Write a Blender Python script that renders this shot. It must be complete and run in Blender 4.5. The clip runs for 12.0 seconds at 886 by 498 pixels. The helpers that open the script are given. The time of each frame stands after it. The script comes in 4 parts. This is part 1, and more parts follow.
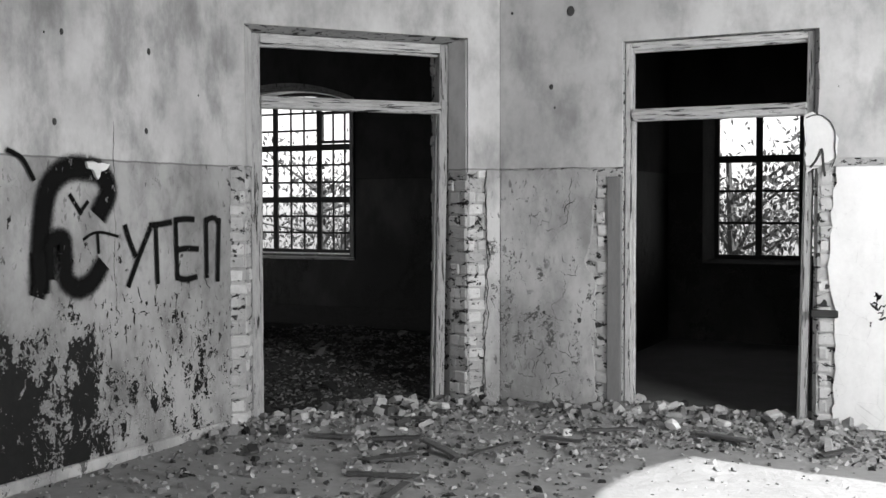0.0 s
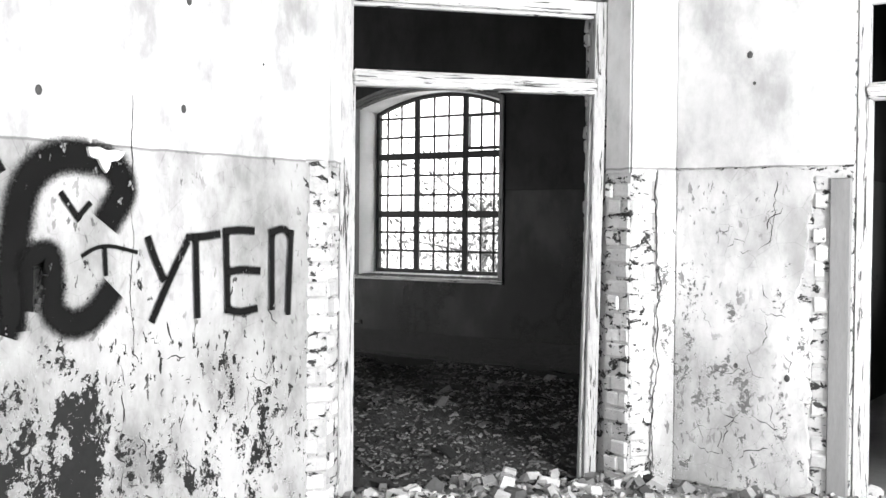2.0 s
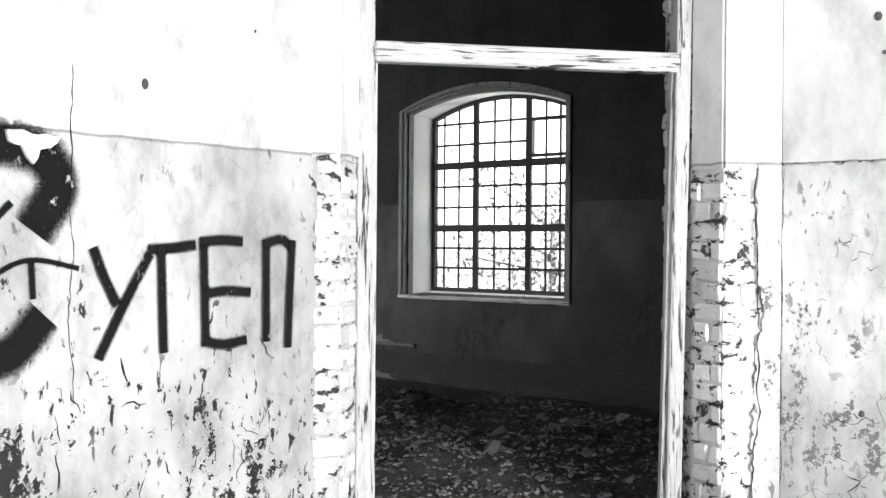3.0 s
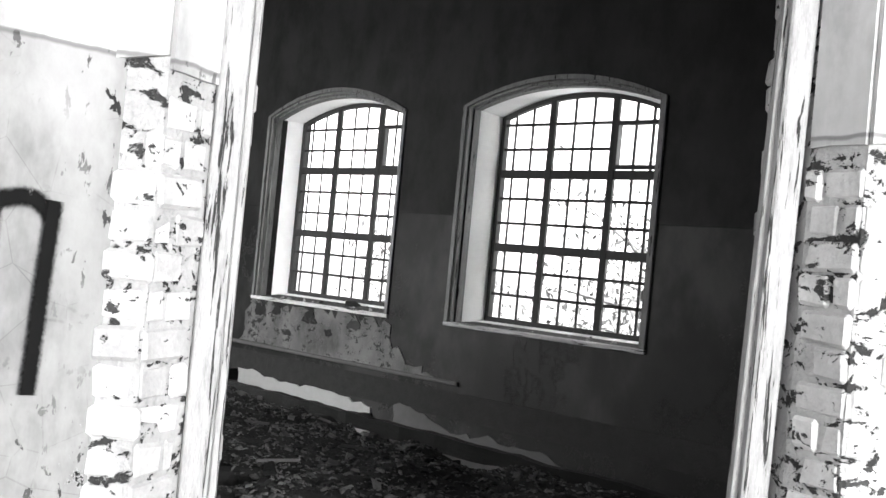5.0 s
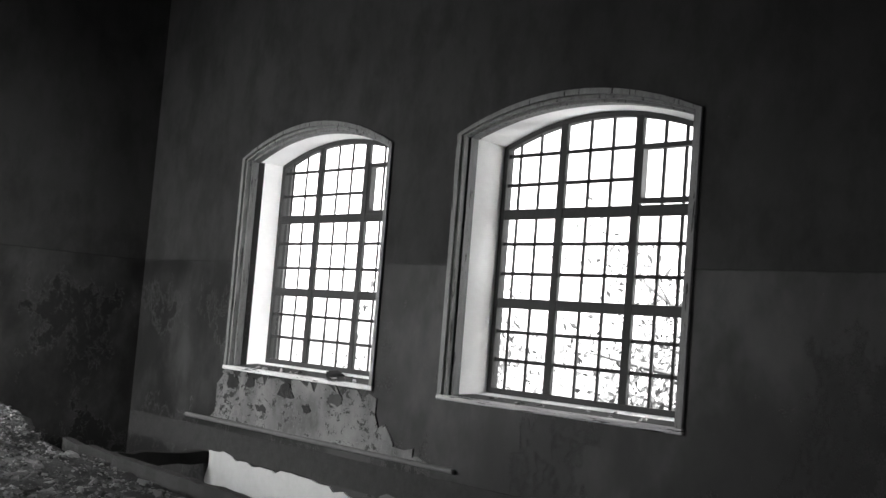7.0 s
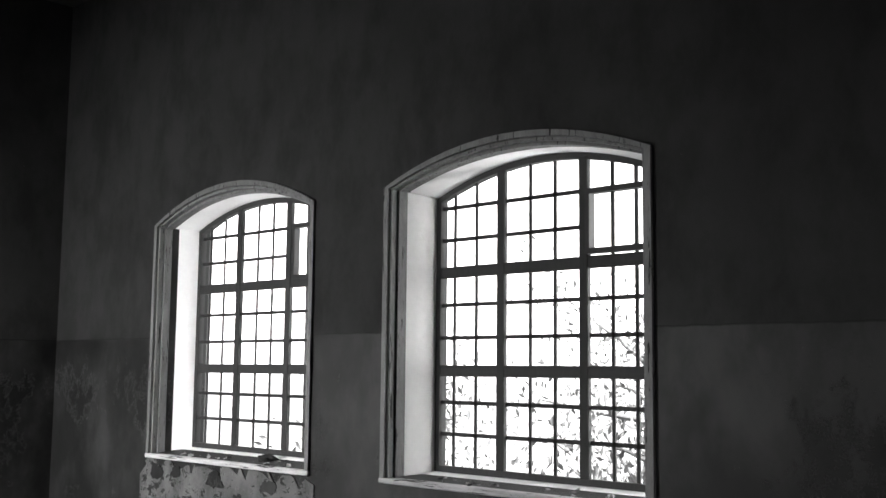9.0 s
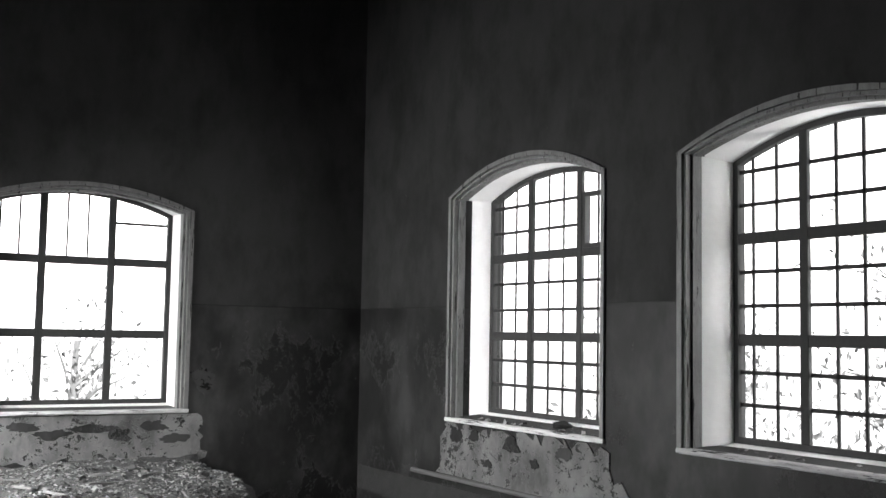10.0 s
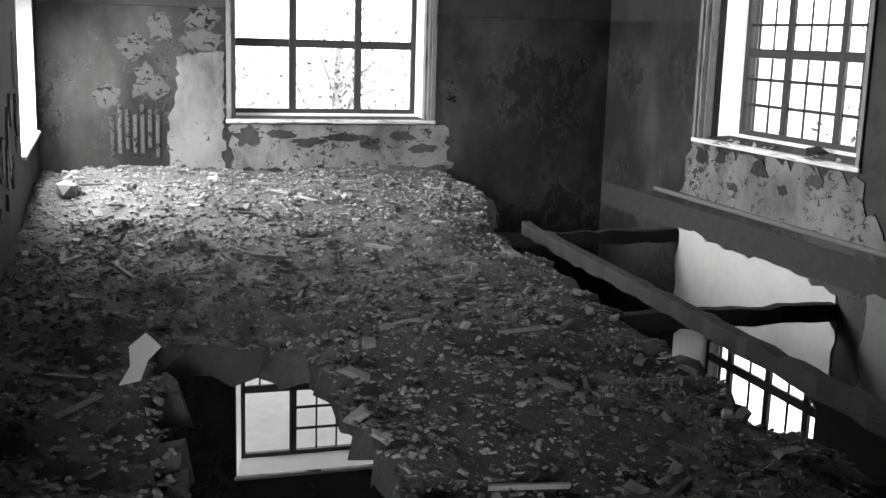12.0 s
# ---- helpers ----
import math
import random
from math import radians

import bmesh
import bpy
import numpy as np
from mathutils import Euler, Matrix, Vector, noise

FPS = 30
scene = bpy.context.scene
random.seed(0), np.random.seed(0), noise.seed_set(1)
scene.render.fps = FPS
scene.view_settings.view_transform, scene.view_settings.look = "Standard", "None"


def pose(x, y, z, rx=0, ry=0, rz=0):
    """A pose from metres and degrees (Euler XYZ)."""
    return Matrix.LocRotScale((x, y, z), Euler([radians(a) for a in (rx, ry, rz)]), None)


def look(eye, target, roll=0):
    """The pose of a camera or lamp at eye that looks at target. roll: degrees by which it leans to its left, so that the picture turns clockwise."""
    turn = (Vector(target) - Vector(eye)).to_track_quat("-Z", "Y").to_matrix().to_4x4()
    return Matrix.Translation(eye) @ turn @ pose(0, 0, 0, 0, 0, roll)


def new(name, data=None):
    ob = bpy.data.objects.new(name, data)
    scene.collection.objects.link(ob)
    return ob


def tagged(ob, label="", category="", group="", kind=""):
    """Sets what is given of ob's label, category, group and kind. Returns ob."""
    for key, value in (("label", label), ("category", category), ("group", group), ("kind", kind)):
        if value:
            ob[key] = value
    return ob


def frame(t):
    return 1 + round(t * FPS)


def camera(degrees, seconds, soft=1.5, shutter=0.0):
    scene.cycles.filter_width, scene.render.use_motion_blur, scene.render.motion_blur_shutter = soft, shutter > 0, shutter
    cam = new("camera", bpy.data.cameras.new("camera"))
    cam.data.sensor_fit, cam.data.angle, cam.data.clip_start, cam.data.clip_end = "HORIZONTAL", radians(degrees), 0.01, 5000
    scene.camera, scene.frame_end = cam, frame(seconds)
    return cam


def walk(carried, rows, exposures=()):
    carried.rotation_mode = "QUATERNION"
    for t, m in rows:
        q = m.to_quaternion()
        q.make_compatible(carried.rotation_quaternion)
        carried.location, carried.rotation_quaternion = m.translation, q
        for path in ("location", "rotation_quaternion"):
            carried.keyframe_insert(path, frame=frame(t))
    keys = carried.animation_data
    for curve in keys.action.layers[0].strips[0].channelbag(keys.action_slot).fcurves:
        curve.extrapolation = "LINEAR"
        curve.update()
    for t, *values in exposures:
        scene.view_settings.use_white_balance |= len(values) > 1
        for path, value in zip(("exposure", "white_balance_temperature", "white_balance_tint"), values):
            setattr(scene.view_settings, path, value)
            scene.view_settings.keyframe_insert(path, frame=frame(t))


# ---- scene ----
cam = camera(44.1, 12.0)
PATH = [
    (0, (2.33, 0.295, 1.481), (1.451, 2.09, 1.406), -0.1),
    (0.5, (2.125, 0.654, 1.515), (1.214, 2.432, 1.442), -0.1),
    (1, (1.991, 1.169, 1.474), (1.001, 2.907, 1.458), 0.5),
    (1.5, (1.703, 1.629, 1.443), (0.634, 3.319, 1.407), 0.1),
    (2, (1.547, 2.141, 1.434), (0.396, 3.776, 1.395), 0.5),
    (2.5, (1.373, 2.66, 1.431), (0.105, 4.206, 1.406), 0.0),
    (2.6, (1.308, 2.745, 1.42), (0.04, 4.291, 1.393), 0.4),
    (2.7, (1.218, 2.846, 1.399), (-0.036, 4.404, 1.388), 0.3),
    (4.3, (0.441, 4.349, 1.421), (-0.855, 5.871, 1.423), 0.3),
    (4.5, (0.339, 4.528, 1.41), (-0.969, 6.04, 1.429), 0.3),
    (5, (0.101, 5.017, 1.355), (-1.308, 6.436, 1.388), 5.4),
    (5.5, (-0.131, 5.406, 1.317), (-1.582, 6.781, 1.366), 7.2),
    (6, (-0.423, 5.823, 1.39), (-1.857, 7.217, 1.353), 3.5),
    (6.5, (-0.641, 6.252, 1.34), (-2.219, 7.48, 1.389), 4.3),
    (7, (-0.883, 6.564, 1.347), (-2.347, 7.918, 1.494), 4.6),
    (9, (-1.395, 7.152, 1.591), (-2.785, 8.572, 1.813), 0.6),
    (9.5, (-1.403, 7.103, 1.602), (-2.947, 8.363, 1.771), 1.1),
    (10, (-1.43, 7.123, 1.584), (-3.145, 8.141, 1.743), 1.0),
    (10.5, (-1.46, 7.177, 1.565), (-3.303, 7.945, 1.69), 1.3),
    (11, (-1.443, 7.254, 1.594), (-3.367, 7.79, 1.695), 1.9),
    (11.5, (-1.465, 7.28, 1.62), (-3.411, 7.737, 1.54), 1.9),
    (12, (-1.502, 7.345, 1.657), (-3.374, 7.934, 1.276), 1.7),
]
EXPOSURES = [(0.0, 1.0), (0.5, 1.4), (1.0, 2.05), (1.5, 2.5), (2.5, 2.75), (4.5, 2.75), (5.5, 2.75), (6.5, 2.8), (9.0, 2.85), (10.5, 2.85), (11.5, 2.95), (12.0, 3.2)]
walk(cam, [(t, look(eye, target, roll)) for t, eye, target, roll in PATH], EXPOSURES)

# ---- light ----
world = bpy.data.worlds.new("world")
scene.world = world
world.use_nodes = True
wn, wl = world.node_tree.nodes, world.node_tree.links
sky = wn.new("ShaderNodeTexSky")
sky.sky_type = "NISHITA"
sky.sun_disc = False
SUN_DIR = Vector((0.765, -0.131, 0.627)).normalized()
sky.sun_elevation = math.asin(SUN_DIR.z)
sky.sun_rotation = math.atan2(SUN_DIR.x, SUN_DIR.y)
grey = wn.new("ShaderNodeRGBToBW")
wl.new(sky.outputs[0], grey.inputs[0])
wl.new(grey.outputs[0], wn["Background"].inputs[0])
wn["Background"].inputs[1].default_value = 0.15
sun_data = bpy.data.lights.new("sun", "SUN")
sun_data.energy, sun_data.angle = 5.0, radians(0.6)
sun = new("sun", sun_data)
sun.matrix_world = look((20, -4, 14), Vector((20, -4, 14)) - SUN_DIR)


def sky_lamp(eye, target, w, h, power, spread=180):
    """An area lamp added at a window, on top of the sky's own light."""
    d = bpy.data.lights.new("window_daylight", "AREA")
    d.shape, d.size, d.size_y, d.energy, d.spread = "RECTANGLE", w, h, power, radians(spread)
    ob = new("window_daylight", d)
    ob.matrix_world = look(eye, target)
    return ob


sky_lamp((4.3, 5.2, 1.95), (1.4, 6.4, 1.2), 1.9, 1.8, 115)
# Added lamp at an invented south window, brightening the second door's wall.
sky_lamp((2.6, -2.3, 1.95), (2.0, 3.0, 1.6), 2.2, 1.8, 57)
sky_lamp((-10.9, 6.3, 1.95), (-10.0, 8.3, 0.1), 1.6, 1.8, 100, 150)
# Two lamps added outside, beside the windows and out of view, brighten the reveals.
sky_lamp((-4.55, 13.35, 2.0), (-7.0, 12.6, 1.9), 0.6, 1.8, 24)
sky_lamp((-7.75, 13.30, 2.0), (-10.1, 12.6, 1.9), 0.5, 1.8, 9)


# ---- materials ----
class Nodes:
    """Short hand for node materials; all patterns lie in world metres."""

    def __init__(self, name):
        self.m = bpy.data.materials.new(name)
        self.m.use_nodes = True
        self.t = self.m.node_tree
        self.p = self.t.nodes["Principled BSDF"]
        geo = self.t.nodes.new("ShaderNodeNewGeometry")
        self.pos = geo.outputs["Position"]

    def link(self, a, b):
        self.t.links.new(a, b)

    def scaled(self, v):
        n = self.t.nodes.new("ShaderNodeVectorMath")
        n.operation = "MULTIPLY"
        self.link(self.pos, n.inputs[0])
        n.inputs[1].default_value = v
        return n.outputs[0]

    def noise(self, scale, detail=4, rough=0.6, stretch=None, distort=0.0):
        n = self.t.nodes.new("ShaderNodeTexNoise")
        self.link(self.scaled(stretch) if stretch else self.pos, n.inputs["Vector"])
        n.inputs["Scale"].default_value, n.inputs["Detail"].default_value = scale, detail
        n.inputs["Roughness"].default_value, n.inputs["Distortion"].default_value = rough, distort
        return n.outputs["Fac"]

    def voronoi(self, scale, feature="DISTANCE_TO_EDGE"):
        n = self.t.nodes.new("ShaderNodeTexVoronoi")
        n.feature = feature
        self.link(self.pos, n.inputs["Vector"])
        n.inputs["Scale"].default_value = scale
        return n.outputs["Distance"]

    def steps(self, v, lo, hi, a=0.0, b=1.0):
        n = self.t.nodes.new("ShaderNodeMapRange")
        n.interpolation_type = "SMOOTHSTEP"
        self.link(v, n.inputs[0])
        for i, x in zip((1, 2, 3, 4), (lo, hi, a, b)):
            n.inputs[i].default_value = x
        return n.outputs[0]

    def math(self, op, a, b=None):
        n = self.t.nodes.new("ShaderNodeMath")
        n.operation = op
        for i, v in enumerate((a, b)):
            if v is None:
                continue
            if isinstance(v, (int, float)):
                n.inputs[i].default_value = v
            else:
                self.link(v, n.inputs[i])
        return n.outputs[0]

    def mix(self, f, a, b):
        n = self.t.nodes.new("ShaderNodeMix")
        n.data_type = "FLOAT"
        for s, v in ((n.inputs[0], f), (n.inputs[2], a), (n.inputs[3], b)):
            if isinstance(v, (int, float)):
                s.default_value = v
            else:
                self.link(v, s)
        return n.outputs[0]

    def axis(self, i):
        n = self.t.nodes.new("ShaderNodeSeparateXYZ")
        self.link(self.pos, n.inputs[0])
        return n.outputs[i]

    def random(self):
        return self.t.nodes.new("ShaderNodeObjectInfo").outputs["Random"]

    def island(self):
        g = self.t.nodes.new("ShaderNodeNewGeometry")
        return g.outputs["Random Per Island"]

    def done(self, value, rough=0.85, height=None, strength=0.3, distance=0.01, gloss=0.15):
        c = self.t.nodes.new("ShaderNodeCombineColor")
        for i in range(3):
            if isinstance(value, (int, float)):
                c.inputs[i].default_value = value
            else:
                self.link(value, c.inputs[i])
        self.link(c.outputs[0], self.p.inputs["Base Color"])
        if isinstance(rough, (int, float)):
            self.p.inputs["Roughness"].default_value = rough
        else:
            self.link(rough, self.p.inputs["Roughness"])
        self.p.inputs["Specular IOR Level"].default_value = gloss
        if height is not None:
            b = self.t.nodes.new("ShaderNodeBump")
            b.inputs["Strength"].default_value, b.inputs["Distance"].default_value = strength, distance
            self.link(height, b.inputs["Height"])
            self.link(b.outputs[0], self.p.inputs["Normal"])
        return self.m


def wall_paint(name, upper, lower, dado, peel_top, peel_amount, under, dirt=0.25, worn=None, specks=0.0, blotch=0.0, lips=0.35, tall=0.6):
    """Old plaster: limewash above the dado line, oil paint that peels below it."""
    n = Nodes(name)
    z = n.axis(2)
    big = n.noise(0.9, 5, 0.6)
    mid = n.noise(3.2, 6, 0.65, (1, 1, 0.55))
    fine = n.noise(38, 4, 0.7)
    wavy = n.math("ADD", z, n.math("MULTIPLY", n.math("SUBTRACT", n.noise(7, 3), 0.5), 0.02))
    is_low = n.steps(wavy, dado + 0.004, dado - 0.004)
    stain = n.mix(n.steps(mid, 0.38, 0.72), 1.0, 1.0 - dirt)
    stain = n.math("MULTIPLY", stain, n.mix(n.steps(big, 0.35, 0.7), 1.0, 1.0 - dirt * 0.7))
    stain = n.math("MULTIPLY", stain, n.mix(fine, 1.06, 0.92))
    low = n.mix(n.steps(n.noise(0.75, 5, 0.65, (1, 1, 0.7)), 0.42, 0.62), lower * (1 - blotch), lower * (1 + blotch)) if blotch else lower
    base = n.math("MULTIPLY", n.mix(is_low, upper, low), stain)
    # the line between the two paints
    line = n.math("MULTIPLY", n.steps(wavy, dado - 0.012, dado - 0.004), n.steps(wavy, dado + 0.006, dado))
    base = n.mix(n.math("MULTIPLY", line, 0.7), base, lower * 0.25)
    # flakes
    flake = n.noise(9.0, 8, 0.62, (1, 1, tall), 0.35)
    cells = n.noise(2.1, 6, 0.7, (1, 1, 0.5))
    want = n.math("MULTIPLY", n.steps(z, peel_top, peel_top - 0.75), peel_amount)
    if blotch:
        want = n.math("MULTIPLY", want, n.steps(n.noise(0.9, 4, 0.6), 0.40, 0.62))
    if worn:  # a stretch of wall that has lost more of its paint
        i, a, b, extra = worn
        want = n.math("ADD", want, n.math("MULTIPLY", n.math("MULTIPLY", n.steps(n.axis(i), a, b), n.steps(z, 1.15, 0.75)), extra))
    field = n.math("ADD", n.math("MULTIPLY", flake, 0.62), n.math("MULTIPLY", cells, 0.38))
    field = n.math("ADD", field, n.math("MULTIPLY", n.math("SUBTRACT", n.noise(42, 5, 0.75), 0.5), 0.46))
    edge = n.math("ADD", n.math("SUBTRACT", field, 0.72), n.math("MULTIPLY", want, 0.34))
    bare = n.steps(edge, -0.006, 0.006)
    if specks:
        tiny = n.math("MULTIPLY", n.steps(n.noise(26, 6, 0.6, (1, 1, 0.5), 0.4), 0.66 - specks, 0.67 - specks), n.math("MULTIPLY", is_low, n.steps(n.noise(1.7, 3), 0.40, 0.60)))
        bare = n.math("MAXIMUM", bare, tiny)
    lip = n.math("MULTIPLY", n.steps(edge, -0.03, -0.004), n.steps(edge, 0.004, -0.004))
    under_v = n.mix(n.noise(21, 5, 0.7), under * 0.45, under * 1.5)
    value = n.mix(bare, base, under_v)
    value = n.mix(n.math("MULTIPLY", lip, lips), value, 0.75)
    # hairline cracks in the paint film
    crack = n.math("MULTIPLY", n.steps(n.voronoi(7.5), 0.012, 0.0), n.math("MULTIPLY", is_low, n.steps(mid, 0.45, 0.6)))
    value = n.mix(n.math("MULTIPLY", crack, 0.30), value, under * 0.5)
    hgt = n.math("SUBTRACT", n.math("ADD", n.math("MULTIPLY", fine, 0.12), n.math("MULTIPLY", lip, 0.8)), n.math("MULTIPLY", bare, 0.6))
    hgt = n.math("ADD", hgt, n.math("MULTIPLY", mid, 0.5))
    return n.done(value, n.mix(is_low, 0.9, 0.6), hgt, 0.5, 0.012)


def grain(name, lo, hi, scale=6.0, rough=0.85, stretch=None, bump=0.4, per="random", spread=0.25, distance=0.008, pits=0.0, run=(1, 1, 1.6)):
    n = Nodes(name)
    a = n.noise(scale, 6, 0.65, stretch)
    b = n.noise(scale * 7, 4, 0.7, stretch)
    v = n.mix(n.math("ADD", n.math("MULTIPLY", a, 0.65), n.math("MULTIPLY", b, 0.35)), lo, hi)
    if pits:  # crumbled hollows
        hollow = n.steps(n.noise(13, 6, 0.68, run, 0.4), 0.70 - pits, 0.73 - pits)
        v = n.math("MULTIPLY", v, n.mix(hollow, 1.0, 0.10))
        a = n.math("SUBTRACT", a, n.math("MULTIPLY", hollow, 0.8))
    r = n.random() if per == "random" else n.island()
    v = n.math("MULTIPLY", v, n.mix(r, 1.0 - spread, 1.0 + spread))
    return n.done(v, rough, n.math("ADD", a, n.math("MULTIPLY", b, 0.5)), bump, distance)


M_GRAFFITI_WALL = wall_paint("old plaster, peeling grey paint", 0.62, 0.44, 1.76, 1.25, 0.52, 0.016, 0.5, (1, 5.32, 4.85, 0.36), 0.055)
M_PLASTER = wall_paint("old plaster, pale paint", 0.62, 0.54, 1.765, 1.7, 0.50, 0.12, 0.42, None, 0.05)
M_RIGHT = wall_paint("old plaster, whitewashed", 0.82, 0.80, 1.75, 1.0, 0.3, 0.12, 0.15)
# The room's shade is put into this plaster's near-black colour.
M_SHADED_PLASTER = wall_paint("peeling plaster, shade in its colour", 0.029, 0.023, 1.86, 1.95, 0.85, 0.010, 0.40, None, 0.0, 0.5, 0.05)
M_PATCH = wall_paint("pale damp plaster", 0.13, 0.13, 9.0, 1.4, 0.50, 0.02, 0.6, None, 0.0, 0.0, 0.1, 1.5)
# Dimmed copy of the whitewash; weaker light is put into its colour.
M_DIM = grain("whitewash dimmed for shade", 0.04, 0.11, 1.6, 0.9)
M_MOTTLE = grain("mottled grey plaster", 0.024, 0.058, 5.0, 0.9, pits=0.15)
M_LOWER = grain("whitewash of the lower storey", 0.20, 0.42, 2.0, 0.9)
# Nearly black, so that the ceiling's shade sits in its colour.
M_CEILING = grain("stained ceiling, shade in its colour", 0.012, 0.03, 1.4, 0.9)
M_CORE = grain("crumbling mortar", 0.12, 0.60, 9.0, 0.95, bump=0.9, distance=0.02, pits=0.15)
M_BRICK = grain("weathered brick", 0.22, 0.80, 11.0, 0.9, bump=0.9, spread=0.22, pits=0.11)
M_FRAME = grain("flaking white paint on wood", 0.06, 0.80, 9.0, 0.7, (5, 5, 0.9), 0.7, pits=0.13, run=(4, 4, 0.25))
M_FRAME_FLAT = grain("flaking white paint on wood, grain lying", 0.06, 0.80, 9.0, 0.7, (0.8, 0.8, 6), 0.7, pits=0.13, run=(0.3, 0.3, 5))
M_SASH = grain("dark weathered sash wood", 0.012, 0.045, 8.0, 0.7, (5, 5, 0.8), 0.4)
# White paint made dark: the shadow on the casing faces is coloured in.
M_CASING = grain("flaking white casing, coloured dark for shade", 0.015, 0.24, 5.0, 0.6, (3, 3, 0.8), 0.5, pits=0.11, run=(3, 3, 0.3))
M_BOARD = grain("grey weathered board", 0.12, 0.34, 5.0, 0.8, (4, 4, 0.8), 0.5)
M_IRON = grain("rusty iron bar", 0.03, 0.08, 20.0, 0.6)
M_FLOOR = grain("dusty floor screed", 0.12, 0.36, 2.5, 0.95, bump=0.7, distance=0.03)
# Darkened base: the unlit floor's shade is put into the colour.
M_EARTH = grain("rubble and plaster dust, shade in the colour", 0.02, 0.085, 4.0, 0.95, bump=0.9, distance=0.04)
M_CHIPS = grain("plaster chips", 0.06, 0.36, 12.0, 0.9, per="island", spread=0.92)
# Shaded copy of the chips, coloured darker for the dark room.
M_FLAKES = grain("plaster flakes, shade in their colour", 0.015, 0.17, 12.0, 0.9, per="island", spread=0.85)
# Darker copy of the bare masonry, with shade put into its colour.
M_DARK_BRICK = grain("dark brickwork, shade in its colour", 0.008, 0.036, 9.0, 0.95, bump=0.8, distance=0.02)
M_WOOD = grain("grey splintered wood", 0.035, 0.16, 6.0, 0.85, (4, 4, 1), 0.5, spread=0.4)
M_BEAM = grain("charred timber", 0.005, 0.022, 6.0, 0.85, (0.7, 5, 5), 0.6)
M_REVEAL = grain("limewashed window reveal", 0.6, 0.88, 3.0, 0.85, bump=0.3)
M_PALE = grain("white plaster lump", 0.55, 0.8, 9.0, 0.9)
M_BARK = grain("bark", 0.05, 0.12, 9.0, 0.9, (3, 3, 0.6), 0.8)
M_LEAF = grain("leaf", 0.04, 0.16, 3.0, 0.6, per="island", spread=0.5)
M_GROUND = grain("dry overgrown ground", 0.12, 0.32, 0.8, 0.95)


def spray_paint():
    n = Nodes("black spray paint")
    uv = n.t.nodes.new("ShaderNodeUVMap")
    sep = n.t.nodes.new("ShaderNodeSeparateXYZ")
    n.link(uv.outputs[0], sep.inputs[0])
    across = n.math("ABSOLUTE", n.math("SUBTRACT", n.math("MULTIPLY", sep.outputs[1], 2.0), 1.0))
    speck = n.math("MULTIPLY", n.math("SUBTRACT", n.noise(120, 3), 0.5), 0.5)
    body = n.steps(n.math("ADD", across, speck), 1.0, 0.42)
    flaked = n.steps(n.noise(16, 6, 0.7, (1, 1, 0.6)), 0.66, 0.62)
    n.link(n.math("MULTIPLY", body, flaked), n.p.inputs["Alpha"])
    return n.done(n.mix(n.noise(5, 4), 0.003, 0.009), 1.0)


M_SPRAY = spray_paint()


# ---- building blocks ----
def mesh_ob(name, bm, material, parent=None, label=""):
    me = bpy.data.meshes.new(name)
    bmesh.ops.recalc_face_normals(bm, faces=bm.faces)
    bm.to_mesh(me)
    bm.free()
    me.materials.append(material)
    ob = new(name, me)
    if parent is not None:
        ob.parent = parent
    if label:
        tagged(ob, label)
    return ob


def part(name, bm, material, parent, label=""):
    return mesh_ob(name, bm, material, parent, label)


def empty(name, m, label, category, group="", kind=""):
    ob = new(name)
    ob.matrix_world = m
    return tagged(ob, label, category, group, kind)


class Plane:
    """A wall's own axes: s along it, z up, d into its thickness."""

    def __init__(self, ox, oy, ux, uy, nx, ny):
        self.o, self.u, self.n = (ox, oy), (ux, uy), (nx, ny)

    def at(self, s, z, d):
        return Vector((self.o[0] + self.u[0] * s + self.n[0] * d, self.o[1] + self.u[1] * s + self.n[1] * d, z))


def box(bm, pl, s0, s1, z0, z1, d0, d1, bevel=0.0):
    vs = [bm.verts.new(pl.at(s, z, d)) for s in (s0, s1) for z in (z0, z1) for d in (d0, d1)]
    fs = [bm.faces.new([vs[i] for i in q]) for q in ((0, 1, 3, 2), (4, 6, 7, 5), (0, 4, 5, 1), (2, 3, 7, 6), (0, 2, 6, 4), (1, 5, 7, 3))]
    if bevel:
        es = list({e for f in fs for e in f.edges})
        bmesh.ops.bevel(bm, geom=es, offset=bevel, segments=1, affect="EDGES")
    return bm


def boxed(pl, *a, **k):
    return box(bmesh.new(), pl, *a, **k)


def arch(cx, w, z0, zs, zc, n=14):
    """Outline of a window with a flat arch: sill, springing and crown heights."""
    pts = [(cx - w / 2, z0), (cx + w / 2, z0)]
    for i in range(n + 1):
        x = w / 2 - w * i / n
        pts.append((cx + x, zs + (zc - zs) * (1 - (2 * x / w) ** 2)))
    return pts


def rect(s0, s1, z0, z1):
    return [(s0, z0), (s1, z0), (s1, z1), (s0, z1)]


def fill(bm, loops):
    """Faces between an outline and its holes; loops of vertices."""
    edges = []
    for loop in loops:
        for a, b in zip(loop, loop[1:] + loop[:1]):
            edges.append(bm.edges.get((a, b)) or bm.edges.new((a, b)))
    bmesh.ops.triangle_fill(bm, use_beauty=True, edges=edges)


